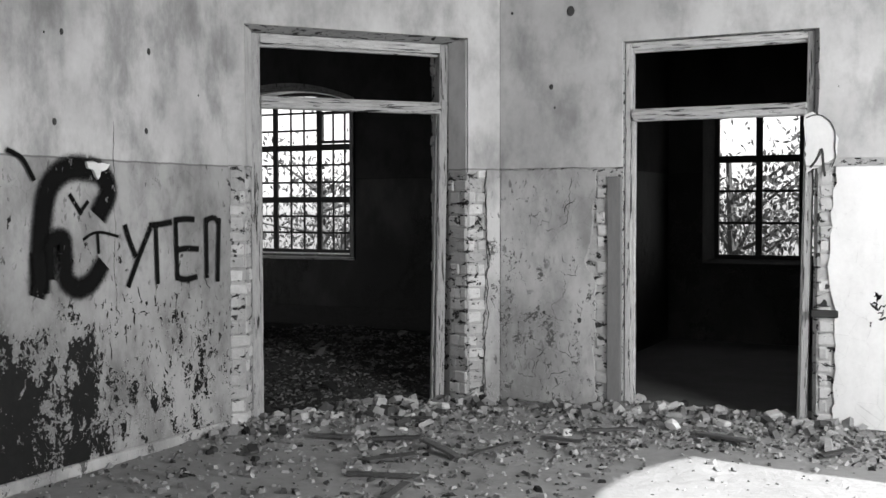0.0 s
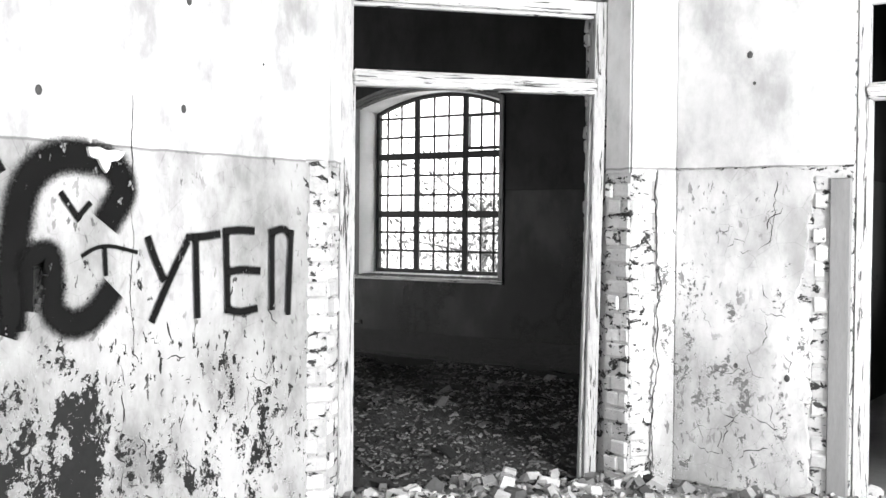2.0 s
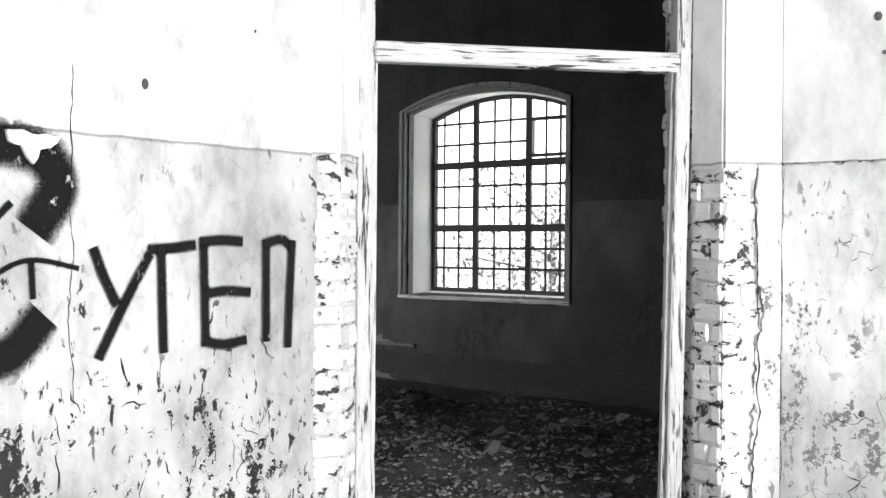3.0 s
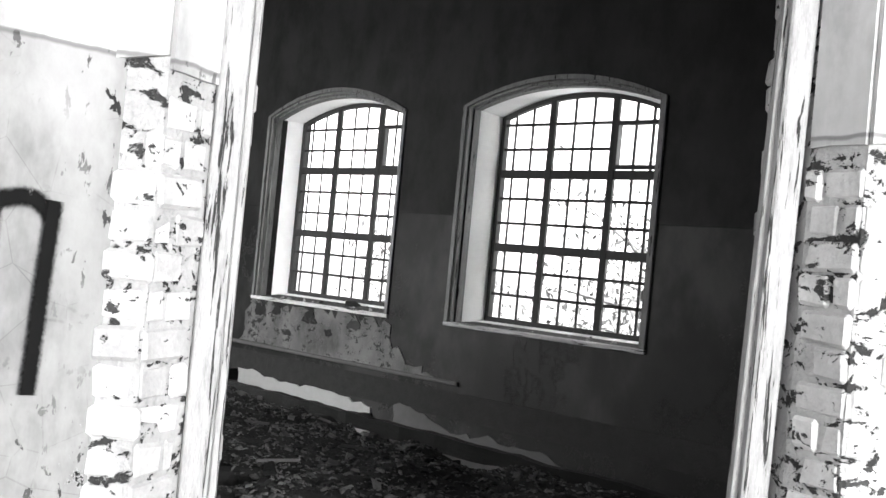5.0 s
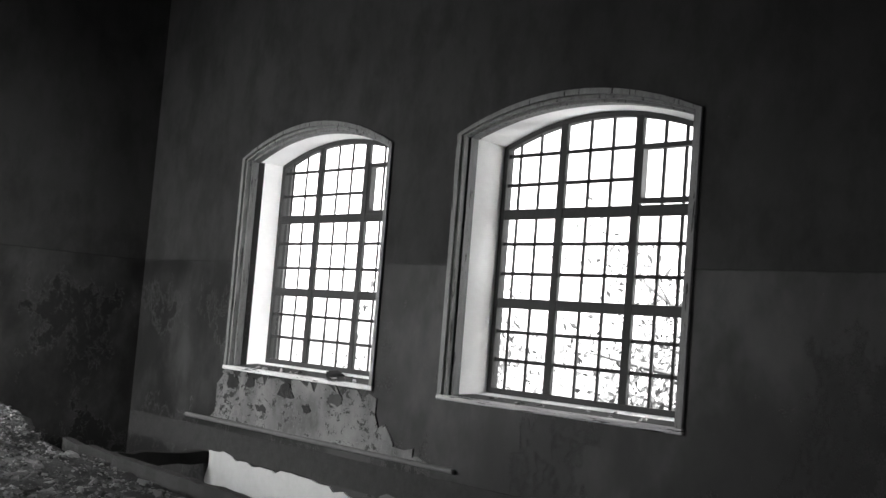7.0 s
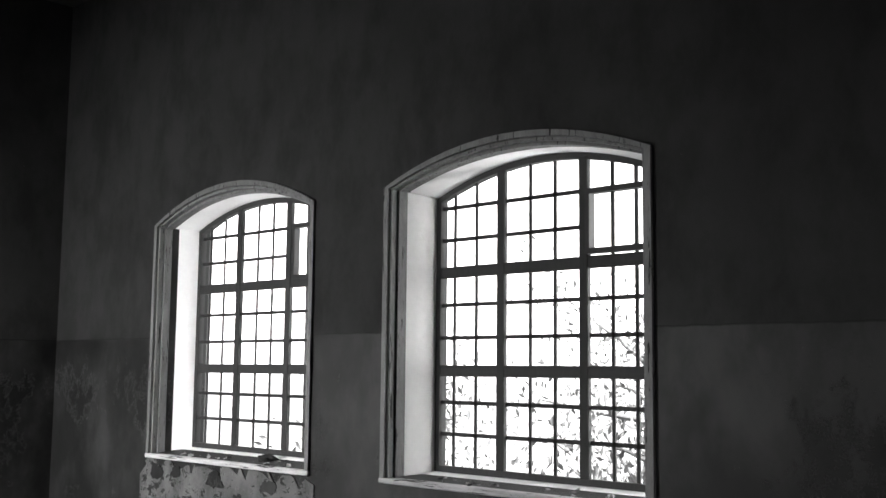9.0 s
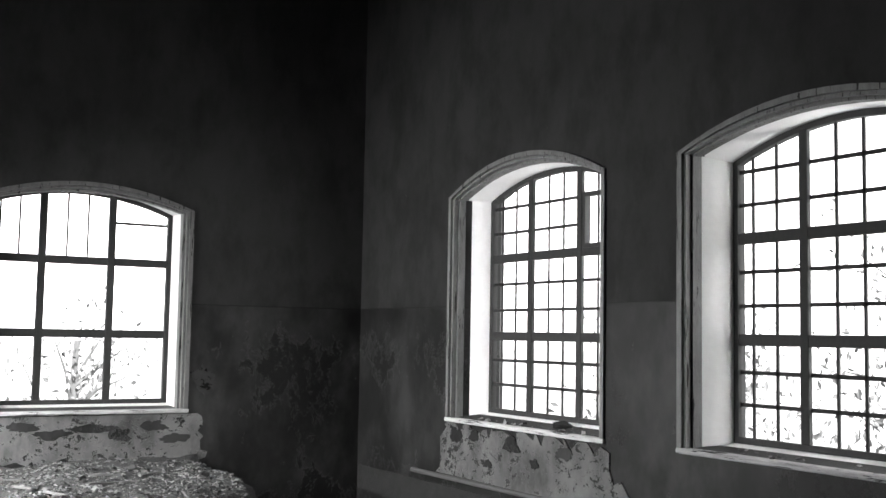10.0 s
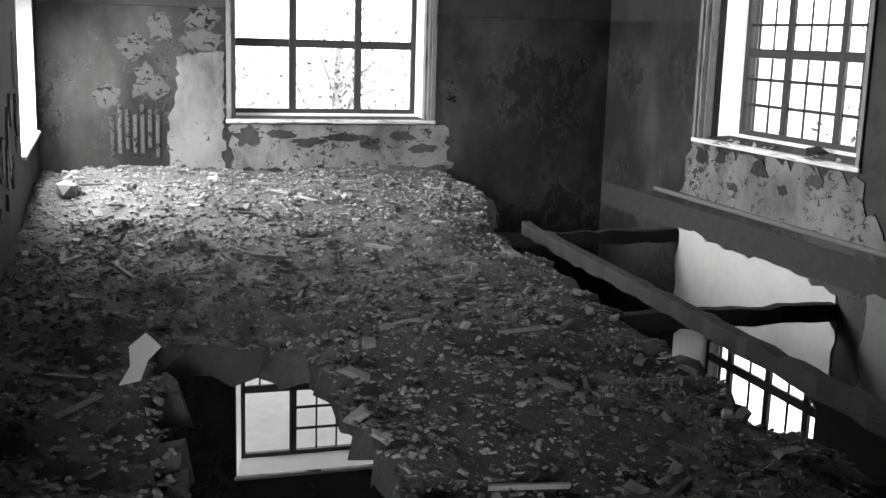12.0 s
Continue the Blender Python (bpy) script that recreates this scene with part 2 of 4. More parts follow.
def wall(name, pl, outline, openings, thick, material, label, outline_back=None, face=0.0):
    """openings: lists of (depth, points) from the face to the back."""
    bm = bmesh.new()
    front, back = [], []
    ob_pts = outline_back or outline
    for d, src, keep in ((face, outline, front), (thick, ob_pts, back)):
        keep.append([bm.verts.new(pl.at(s, z, d)) for s, z in src])
    rings = [(front[0], back[0])]
    for layers in openings:
        loops = [[bm.verts.new(pl.at(s, z, d)) for s, z in pts] for d, pts in layers]
        front.append(loops[0])
        back.append(loops[-1])
        rings += list(zip(loops, loops[1:]))
    fill(bm, front)
    fill(bm, back)
    for a, b in rings:
        for i in range(len(a)):
            j = (i + 1) % len(a)
            bm.faces.new((a[i], a[j], b[j], b[i]))
    return tagged(mesh_ob(name, bm, material), label, "wall", kind="structure")


def ring(pl, outer, inner, d0, d1):
    """A frame between two outlines with the same number of points."""
    bm = bmesh.new()
    v = [[bm.verts.new(pl.at(s, z, d)) for s, z in pts] for pts, d in ((outer, d0), (inner, d0), (inner, d1), (outer, d1))]
    for k in range(4):
        a, b = v[k], v[(k + 1) % 4]
        for i in range(len(a)):
            j = (i + 1) % len(a)
            bm.faces.new((a[i], a[j], b[j], b[i]))
    return bm


def ragged(pts, step=0.05, amount=0.02, seed=0, keep=()):
    """An outline broken up into uneven short edges; sides named in keep stay straight."""
    rnd = random.Random(seed)
    out = []
    for k, (a, b) in enumerate(zip(pts, pts[1:] + pts[:1])):
        a, b = Vector(a), Vector(b)
        n = max(1, int((b - a).length / step))
        for i in range(n):
            p = a.lerp(b, i / n)
            if k not in keep and i > 0:
                p = p + Vector((rnd.uniform(-1, 1), rnd.uniform(-1, 1))) * amount
            out.append((p.x, p.y))
    return out


def blob(s0, s1, z0, z1, seed, n=30):
    """An uneven rounded outline inside a box, like fallen or remaining plaster."""
    out = []
    for i in range(n):
        a = 6.2832 * i / n
        d = Vector((math.cos(a), math.sin(a), 0))
        r = 0.78 + 0.42 * noise.noise(d * 1.3 + Vector((seed * 3.7, 0, 0))) + 0.30 * noise.noise(d * 4.1 + Vector((0, seed * 2.3, 0)))
        out.append(((s0 + s1) / 2 + d.x * r * (s1 - s0) / 2, (z0 + z1) / 2 + d.y * r * (z1 - z0) / 2))
    return out


def sheet(name, pl, pts, d0, d1, material, parent=None, label=""):
    bm = bmesh.new()
    a = [bm.verts.new(pl.at(s, z, d0)) for s, z in pts]
    b = [bm.verts.new(pl.at(s, z, d1)) for s, z in pts]
    fill(bm, [a])
    fill(bm, [b])
    for i in range(len(a)):
        j = (i + 1) % len(a)
        bm.faces.new((a[i], a[j], b[j], b[i]))
    return mesh_ob(name, bm, material, parent, label)


# ---- the walls ----
TOP, BASE = 5.4, -3.6
UX, UY = 0.647, 0.7625
P_GRAF = Plane(-2.15, 6.2, 0, -1, -1, 0)            # s runs back towards the start
P_CORNER = Plane(-2.15, 6.2, UX, UY, -UY, UX)       # the cut corner with the first door
P_DOOR2 = Plane(-0.845, 7.742, 1, 0, 0, 1)
P_WIN = Plane(0, 12.45, 1, 0, 0, 1)                 # s is x
P_WEST = Plane(-12.13, 0, 0, 1, -1, 0)              # s is y
P_BACKB = Plane(0, 6.79, 1, 0, 0, -1)               # s is x
P_EAST = Plane(4.0, 0, 0, 1, 1, 0)                  # s is y
P_SOUTH = Plane(0, -2.0, 1, 0, 0, -1)

wall_graf = wall("wall_graffiti", P_GRAF, rect(-0.05, 8.7, -0.3, TOP), [], 0.46, M_GRAFFITI_WALL, "plaster wall, grey paint peeling to dark patches, sprayed letters")
corner = wall("wall_corner", P_CORNER, rect(0.0, 2.02, BASE, TOP),
     [[(0.02, rect(0.115, 1.757, -0.05, 2.71)), (0.19, rect(0.198, 1.692, -0.05, 2.69)), (0.285, rect(0.198, 1.692, -0.05, 2.69)), (0.287, rect(0.285, 1.665, -0.05, 2.69)), (0.55, rect(0.05, 1.705, -0.05, 2.69))]],
     0.55, M_CORE, "cut-corner wall of brick with broken plaster round a doorway", rect(-0.22, 2.2, BASE, TOP), 0.02)
wall_d2 = wall("wall_second_door", P_DOOR2, rect(0.0, 4.845, -0.3, TOP),
     [[(0.02, rect(0.925, 2.235, -0.05, 2.64)), (0.06, rect(0.925, 2.205, -0.05, 2.64)), (0.36, rect(0.87, 2.24, -0.05, 2.66)), (0.46, rect(0.85, 2.26, -0.05, 2.68))]],
     0.46, M_CORE, "brick wall with broken plaster round the second doorway", None, 0.02)

# face centre, face width, inner width, face sill, spring and crown, inner sill, spring, crown, inner centre
W1 = (-6.028, 2.245, 1.95, 0.838, 2.90, 3.125, 0.88, 2.84, 3.04, -5.97)
W2 = (-9.12, 2.29, 2.00, 0.825, 2.89, 3.16, 0.88, 2.86, 3.06, -9.035)
W0 = (0.575, 2.0, 1.86, 0.86, 2.50, 2.60, 0.90, 2.50, 2.58, 0.575)
W3 = (9.52, 2.045, 1.88, 0.815, 2.79, 2.99, 0.86, 2.77, 2.965, 9.49)
W4 = (-10.9, 2.05, 1.75, 0.72, 3.02, 3.32, 0.80, 2.98, 3.25, -10.9)
LW2 = (-9.3, 2.2, 1.9, -2.9, -1.02, -0.64, -2.7, -1.06, -0.70, -9.3)
LW1 = (-5.97, 2.2, 1.9, -2.9, -1.15, -0.80, -2.7, -1.2, -0.86, -5.97)
LW3 = (9.56, 2.02, 1.84, -2.82, -1.15, -0.85, -2.74, -1.2, -0.9, 9.55)
WE1 = (5.18, 2.3, 2.06, 0.9, 2.90, 3.15, 0.95, 2.86, 3.08, 5.18)
# Invented window behind the start, out of view, to let light in.
WS = (2.5, 2.5, 2.26, 0.9, 2.90, 3.15, 0.95, 2.86, 3.08, 2.5)


def hole(w, depth=0.32, thick=0.62):
    c, fw, iw, z0, zs, zc, i0, is_, ic, ci = w
    return [(0.0, arch(c, fw, z0, zs, zc)), (depth, arch(ci, iw, i0, is_, ic)), (depth + 0.1, arch(ci, iw, i0, is_, ic)), (thick, arch(ci, iw + 0.5, i0 - 0.08, is_ + 0.05, ic + 0.1))]


# These walls carry the room's shade in their colour.
wall_win = wall("wall_windows", P_WIN, rect(-12.75, 4.46, BASE, TOP), [hole(w) for w in (W1, W2, W0, LW1, LW2)], 0.62, M_SHADED_PLASTER, "peeling wall with tall arched barred windows, coloured dark for shade")
wall_west = wall("wall_west", P_WEST, rect(6.27, 12.45, BASE, TOP), [hole(W3), hole(LW3)], 0.62, M_SHADED_PLASTER, "wall with peeling plaster under an arched window, coloured dark for shade")
wall_back = wall("wall_back", P_BACKB, rect(-12.13, -2.72, BASE, TOP), [hole(W4, 0.25, 0.45)], 0.45, M_SHADED_PLASTER, "flaking wall with a window close to the corner, coloured dark for shade")
wall("wall_partition", Plane(-1.22, 8.16, 0, 1, 1, 0), rect(0, 4.29, BASE, TOP), [], 0.42, M_SHADED_PLASTER, "plaster partition coloured dark for shade")
wall("wall_east", P_EAST, rect(-2.46, 12.45, -0.3, TOP), [hole(WE1, 0.24, 0.46)], 0.46, M_RIGHT, "whitewashed wall with an arched window")
wall("wall_south", P_SOUTH, rect(-2.61, 4.0, -0.3, TOP), [hole(WS, 0.24, 0.46)], 0.46, M_RIGHT, "unseen whitewashed end wall with an arched window added for light")


def slab(name, pts, z0, z1, material, label, category):
    bm = bmesh.new()
    a = [bm.verts.new((x, y, z0)) for x, y in pts]
    b = [bm.verts.new((x, y, z1)) for x, y in pts]
    bm.faces.new(a)
    bm.faces.new(b)
    for i in range(len(a)):
        j = (i + 1) % len(a)
        bm.faces.new((a[i], a[j], b[j], b[i]))
    return tagged(mesh_ob(name, bm, material), label, category, kind="structure")


slab("ceiling", [(-12.8, -2.5), (4.5, -2.5), (4.5, 13.1), (-12.8, 13.1)], TOP, TOP + 0.3, M_CEILING, "stained plaster ceiling coloured dark for shade", "ceiling")
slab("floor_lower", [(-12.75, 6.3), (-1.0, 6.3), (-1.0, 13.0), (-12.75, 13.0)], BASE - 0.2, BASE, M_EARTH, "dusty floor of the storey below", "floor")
slab("floor_back_room", [(-0.85, 8.25), (4.0, 8.25), (4.0, 12.45), (-0.85, 12.45)], -0.3, 0.0, M_FLOOR, "dusty screed floor behind the second door", "floor")
slab("ground", [(-400, -400), (400, -400), (400, 400), (-400, 400)], -4.2, -4.0, M_GROUND, "overgrown ground round the house", "ground")
# ---- plaster left on the brick ----
C = sheet("plaster", P_CORNER, ragged([(0.0, 1.75), (0.115, 1.77), (0.115, 2.71), (1.757, 2.71), (1.757, 1.74), (2.016, 1.77), (2.016, TOP), (0.0, TOP)], 0.06, 0.006, 3, (1, 2, 3, 5, 6, 7)), 0.0, 0.022, M_PLASTER, corner, "pale stained plaster above the paint line")
sheet("plaster", P_CORNER, ragged([(1.885, 0.05), (2.016, 0.05), (2.016, 1.765), (1.90, 1.765), (1.905, 1.25), (1.945, 1.12), (1.90, 0.95), (1.89, 0.6)], 0.03, 0.012, 4, (1, 2)), 0.0, 0.022, M_PLASTER, corner, "strip of broken plaster")
sheet("plaster", P_DOOR2, ragged([(0.0, 1.765), (0.925, 1.765), (0.925, 2.64), (2.235, 2.64), (2.235, 1.70), (2.30, 1.72), (2.34, 1.80), (4.84, 1.765), (4.84, TOP), (0.0, TOP)], 0.06, 0.006, 5, (0, 1, 2, 6, 7, 8, 9)), 0.0, 0.022, M_PLASTER, wall_d2, "pale stained plaster above the paint line")
sheet("plaster", P_DOOR2, ragged([(0.0, 0.07), (0.74, 0.05), (0.72, 0.5), (0.74, 0.95), (0.65, 1.10), (0.70, 1.30), (0.745, 1.75), (0.0, 1.76)], 0.03, 0.013, 6, (7,)), 0.0, 0.022, M_PLASTER, wall_d2, "cracked painted plaster panel")
sheet("plaster", P_DOOR2, ragged([(2.345, 0.06), (4.84, 0.06), (4.84, 1.762), (2.35, 1.75), (2.30, 1.1), (2.36, 0.8)], 0.05, 0.012, 7, (1, 2)), 0.0, 0.022, M_RIGHT, wall_d2, "whitewashed plaster")
# plaster lump over the second door's jamb
sheet("plaster", P_DOOR2, ragged([(2.16, 1.70), (2.24, 1.74), (2.34, 1.80), (2.36, 1.92), (2.30, 2.05), (2.20, 2.10), (2.15, 2.08)], 0.03, 0.008, 8), -0.012, 0.004, M_RIGHT, wall_d2, "bulging plaster patch")
# skirting of the painted walls
tagged(mesh_ob("baseboard_graffiti", boxed(P_GRAF, 0.02, 8.6, 0.0, 0.07, -0.03, -0.002, bevel=0.008), M_PLASTER), "low plaster skirting along the sprayed wall", "skirting", kind="structure")
tagged(mesh_ob("baseboard_pillar", boxed(P_DOOR2, 0.0, 0.76, 0.0, 0.06, -0.03, -0.002, bevel=0.008), M_CASING), "broken skirting under the plaster panel", "skirting", kind="structure")
tagged(mesh_ob("baseboard_right", boxed(P_DOOR2, 2.36, 4.84, 0.0, 0.06, -0.03, -0.002, bevel=0.008), M_CASING), "skirting under the whitewashed wall", "skirting", kind="structure")
# vertical seam and nail holes in the sprayed wall
for y, z, r in ((4.686, 1.95, 0.016), (5.439, 2.42, 0.016), (5.41, 1.944, 0.015), (4.746, 2.44, 0.014), (5.9, 2.2, 0.006), (4.62, 2.42, 0.006)):
    bm = bmesh.new()
    bmesh.ops.create_uvsphere(bm, u_segments=10, v_segments=6, radius=1, matrix=Matrix.Translation((-2.149, y, z)) @ Matrix.Diagonal((0.004, r, r * 1.3, 1)))
    mesh_ob("anchor_hole", bm, M_IRON, wall_graf)
for x, z, r in ((-0.446, 2.35, 0.016), (-0.42, 2.2, 0.008), (-0.229, 0.675, 0.016), (-0.50, 0.72, 0.012), (-0.75, 2.9, 0.01), (-0.3, 2.88, 0.03)):
    bm = bmesh.new()
    bmesh.ops.create_uvsphere(bm, u_segments=10, v_segments=6, radius=1, matrix=Matrix.Translation((x, 7.740, z)) @ Matrix.Diagonal((r, 0.005, r * 1.2, 1)))
    mesh_ob("anchor_hole", bm, M_IRON, wall_d2)


def crack(pl, s0, z0, length, turn, width, parent, seed, jag=0.55):
    """A jagged crack in the plaster, a thin dark ribbon a hair above it."""
    g = random.Random(seed)
    bm = bmesh.new()
    p, a, rows = Vector((s0, z0)), radians(turn), []
    n = max(3, int(length / 0.025))
    for i in range(n + 1):
        w = width * g.uniform(0.35, 1.0) * (0.3 if i in (0, n) else 1.0)
        o = Vector((-math.sin(a), math.cos(a))) * w / 2
        rows.append([bm.verts.new(pl.at(*(p + o), -0.0015)), bm.verts.new(pl.at(*(p - o), -0.0015))])
        b = a + g.gauss(0, jag)
        p = p + Vector((math.cos(b), math.sin(b))) * length / n
    for r0, r1 in zip(rows, rows[1:]):
        bm.faces.new((r0[0], r0[1], r1[1], r1[0]))
    return part("crack", bm, M_DARK_BRICK, parent)


g = random.Random(91)
for k in range(30):
    z = g.uniform(0.15, 1.68)
    crack(P_DOOR2, g.uniform(0.04, 0.62), z, g.uniform(0.05, 0.20), g.choice((0, 0, 8, 90, -90, 75)) + g.uniform(-18, 18), g.uniform(0.003, 0.007), wall_d2, 100 + k)
for k in range(34):
    crack(P_GRAF, g.uniform(0.15, 1.15), g.uniform(0.25, 1.02), g.uniform(0.04, 0.14), g.choice((20, 90, -80, 60)) + g.uniform(-20, 20), g.uniform(0.004, 0.011), wall_graf, 200 + k)
crack(P_CORNER, 1.898, 1.74, 1.62, -90, 0.009, corner, 301, 0.22)
crack(P_GRAF, 1.07, 1.98, 0.36, -90, 0.006, wall_graf, 302, 0.12)
crack(P_GRAF, 1.07, 1.62, 0.75, -90, 0.004, wall_graf, 303, 0.12)
crack(P_DOOR2, 0.01, 1.72, 1.6, -90, 0.004, wall_d2, 304, 0.1)
for k in range(16):
    crack(P_DOOR2, g.uniform(2.56, 2.72), g.uniform(0.70, 0.92), g.uniform(0.03, 0.06), g.uniform(0, 180), 0.022, wall_d2, 320 + k)
# a white chip where the paint fell off over the big letter
sheet("plaster", P_GRAF, ragged([(1.30, 1.745), (1.12, 1.735), (1.15, 1.70), (1.19, 1.69), (1.21, 1.645), (1.25, 1.70), (1.29, 1.71)], 0.02, 0.006, 71), -0.019, -0.001, M_RIGHT, wall_graf, "white chip of bare plaster")


def cable(name, pts, r, label):
    cu = bpy.data.curves.new(name, "CURVE")
    cu.dimensions, cu.bevel_depth, cu.bevel_resolution = "3D", r, 2
    sp = cu.splines.new("NURBS")
    sp.points.add(len(pts) - 1)
    for p, c in zip(sp.points, pts):
        p.co = (*c, 1.0)
    sp.use_endpoint_u, sp.order_u = True, 3
    cu.materials.append(M_IRON)
    return tagged(new(name, cu), label, "cable")


cable("cable", [P_DOOR2.at(a, z, -0.016) for a, z in ((2.16, 2.06), (2.22, 2.09), (2.30, 2.05), (2.345, 1.96), (2.335, 1.86), (2.35, 1.80), (2.32, 1.74))], 0.004, "thin black cable looped round the broken plaster")
cable("cable", [P_DOOR2.at(a, z, -0.014) for a, z in ((2.19, 1.74), (2.24, 1.80), (2.26, 1.88), (2.27, 1.76), (2.28, 1.68))], 0.007, "stub of black cable hanging from the plaster")
tagged(mesh_ob("hinge_bracket", boxed(P_DOOR2, 2.20, 2.37, 0.765, 0.815, -0.012, 0.03, bevel=0.006), M_IRON), "rusty iron bracket in the brick door jamb", "bracket")


# ---- door frames ----
def door_frame(name, pl, s0, s1, top, bar, d0, label, w=0.068, lean=0.0):
    thing = tagged(new(name), label, "door frame")
    base = pl.at((s0 + s1) / 2, 0.0, d0)
    thing.location = base
    inv = Matrix.Translation(-base)

    def piece(nm, *a, **k):
        bm = boxed(pl, *a, **k)
        if lean and a[0] > (s0 + s1) / 2:
            for v in bm.verts:  # the jamb has sagged inwards at its foot
                f = lean * max(0.0, 1 - v.co.z / bar)
                v.co -= Vector((pl.u[0], pl.u[1], 0)) * f
        bmesh.ops.transform(bm, matrix=inv, verts=bm.verts)
        return part(nm, bm, M_FRAME if nm in ("jamb", "door_stop") else M_FRAME_FLAT, thing)

    for a, b in ((s0, s0 + w), (s1 - w, s1)):
        piece("jamb", a, b, -0.03, top, d0, d0 + 0.09, bevel=0.006)
    for a, b in ((s0 + w, s0 + w + 0.018), (s1 - w - 0.018, s1 - w)):
        piece("door_stop", a, b, -0.03, bar - 0.03, d0 + 0.03, d0 + 0.07, bevel=0.004)
    piece("head", s0 + w, s1 - w, top - w, top, d0, d0 + 0.09, bevel=0.006)
    piece("transom_bar", s0 + w, s1 - w, bar - 0.05, bar + 0.035, d0 - 0.01, d0 + 0.08, bevel=0.01)
    piece("drip_moulding", s0 + w, s1 - w, bar - 0.02, bar + 0.012, d0 - 0.028, d0 - 0.01, bevel=0.008)
    piece("inner_head", s0 + w, s1 - w, top - w - 0.02, top - w, d0 + 0.03, d0 + 0.07, bevel=0.004)
    return thing


door_frame("door_frame", P_CORNER, 0.20, 1.69, 2.685, 2.222, 0.19, "flaking white wooden door frame with an empty transom", 0.070, 0.045)
door_frame("door_frame", P_DOOR2, 0.927, 2.203, 2.635, 2.137, 0.065, "flaking white wooden door frame in the second doorway", 0.048, 0.035)
tagged(mesh_ob("trim_board", boxed(P_DOOR2, 0.818, 0.922, 0.02, 1.70, -0.004, 0.05, bevel=0.006), M_BOARD), "grey weathered board beside the second doorway", "board", kind="structure")


# ---- windows ----
def clip_top(w, x):
    """The height of the inner arch over x."""
    c, fw, iw, z0, zs, zc, i0, is_, ic, ci = w
    return is_ + (ic - is_) * (1 - (2 * (x - ci) / iw) ** 2)


def window(name, pl, w, mulls, bars, depth, label, cells=None, casing=True, sill=True, vent=None, lining=None, tee=False):
    """A window in its opening: stepped casing at the wall's face, frame, mullions and glazing bars."""
    c, fw, iw, z0, zs, zc, i0, is_, ic, ci = w
    win = tagged(new(name), label, "window", kind="structure")
    g = 0.006
    if casing:
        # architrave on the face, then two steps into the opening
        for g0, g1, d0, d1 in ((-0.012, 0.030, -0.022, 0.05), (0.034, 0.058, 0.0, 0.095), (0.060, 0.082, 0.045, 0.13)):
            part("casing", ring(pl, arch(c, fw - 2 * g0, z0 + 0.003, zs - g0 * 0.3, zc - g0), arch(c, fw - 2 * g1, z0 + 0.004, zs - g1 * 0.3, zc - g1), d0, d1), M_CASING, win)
        g = 0.084
    # the limewashed sides of the opening
    bm = bmesh.new()
    rows = [[bm.verts.new(pl.at(s, z, d)) for s, z in pts] for d, pts in ((0.125 if casing else 0.003, arch(c, fw - 2 * g, z0 + 0.004, zs - 0.02, zc - g)), (depth - 0.021, arch(ci, iw - 0.012, i0 + 0.006, is_ - 0.006, ic - 0.006)))]
    for i in range(len(rows[0])):
        j = (i + 1) % len(rows[0])
        bm.faces.new((rows[0][i], rows[0][j], rows[1][j], rows[1][i]))
    part("reveal", bm, lining or M_REVEAL, win)
    if sill:
        part("window_sill", boxed(pl, c - fw / 2 - 0.02, c + fw / 2 + 0.02, z0 - 0.03, z0 + 0.008, -0.03, depth, bevel=0.008), lining or M_FRAME_FLAT, win)
    part("frame", ring(pl, arch(ci, iw + 0.02, i0 - 0.02, is_ + 0.01, ic + 0.02), arch(ci, iw - 0.10, i0 + 0.05, is_ - 0.03, ic - 0.05), depth - 0.02, depth + 0.035), M_SASH, win)
    xs = [ci - iw / 2 + 0.05] + list(mulls) + [ci + iw / 2 - 0.05]
    zs_ = [i0 + 0.05] + list(bars)
    for x in mulls:
        part("mullion", boxed(pl, x - 0.036, x + 0.036, i0 + 0.05, clip_top(w, x) - 0.03, depth - 0.025, depth + 0.015, bevel=0.006), M_SASH, win)
    for z in bars:
        part("crossbar", boxed(pl, ci - iw / 2 + 0.05, ci + iw / 2 - 0.05, z - 0.040, z + 0.040, depth - 0.02, depth + 0.02, bevel=0.006), M_SASH, win)
    tops = list(zs_[1:]) + [None]
    for i in range(len(xs) - 1):
        for j, zb in enumerate(zs_):
            nx, nz = cells(i, j) if cells else (0, 0)
            zt = tops[j]
            a, b = xs[i] + (0.036 if i else 0), xs[i + 1] - (0.036 if i < len(mulls) else 0)
            if tee and i == 0:
                a -= 0.09
            for k in range(1, nx):
                x = a + (b - a) * k / nx
                t = zt if zt is not None else clip_top(w, x) - 0.03
                part("glazing_bar", boxed(pl, x - 0.009, x + 0.009, zb, t, depth, depth + 0.014), M_SASH, win)
                if tee:
                    part("grille_bar", boxed(pl, x - 0.030, x - 0.022, zb, t, depth + 0.02, depth + 0.028), M_IRON, win)
            flat = zt if zt is not None else (zb + 0.70 if tee else is_ + 0.02)
            for k in range(1, nz):
                z = zb + (flat - zb) * k / nz
                part("glazing_bar", boxed(pl, xs[i], xs[i + 1], z - 0.014, z + 0.014, depth, depth + 0.014), M_SASH, win)
    if vent:
        x0, x1, za, zb = vent
        o, n_ = rect(x0, x1, za, zb), rect(x0 + 0.035, x1 - 0.035, za + 0.035, zb - 0.035)
        part("vent_sash", ring(pl, o, n_, depth - 0.03, depth + 0.03), M_SASH, win)
    return win


def barred(i, j):
    if j == 2 and i == 2:
        return (3, 1)
    return (3, 3)


window("window_1", P_WIN, W1, (-6.322, -5.618), (1.594, 2.292), 0.32, "tall arched window with small panes and dark glazing bars", barred, vent=(-5.60, -5.06, 2.345, 2.765), tee=True)
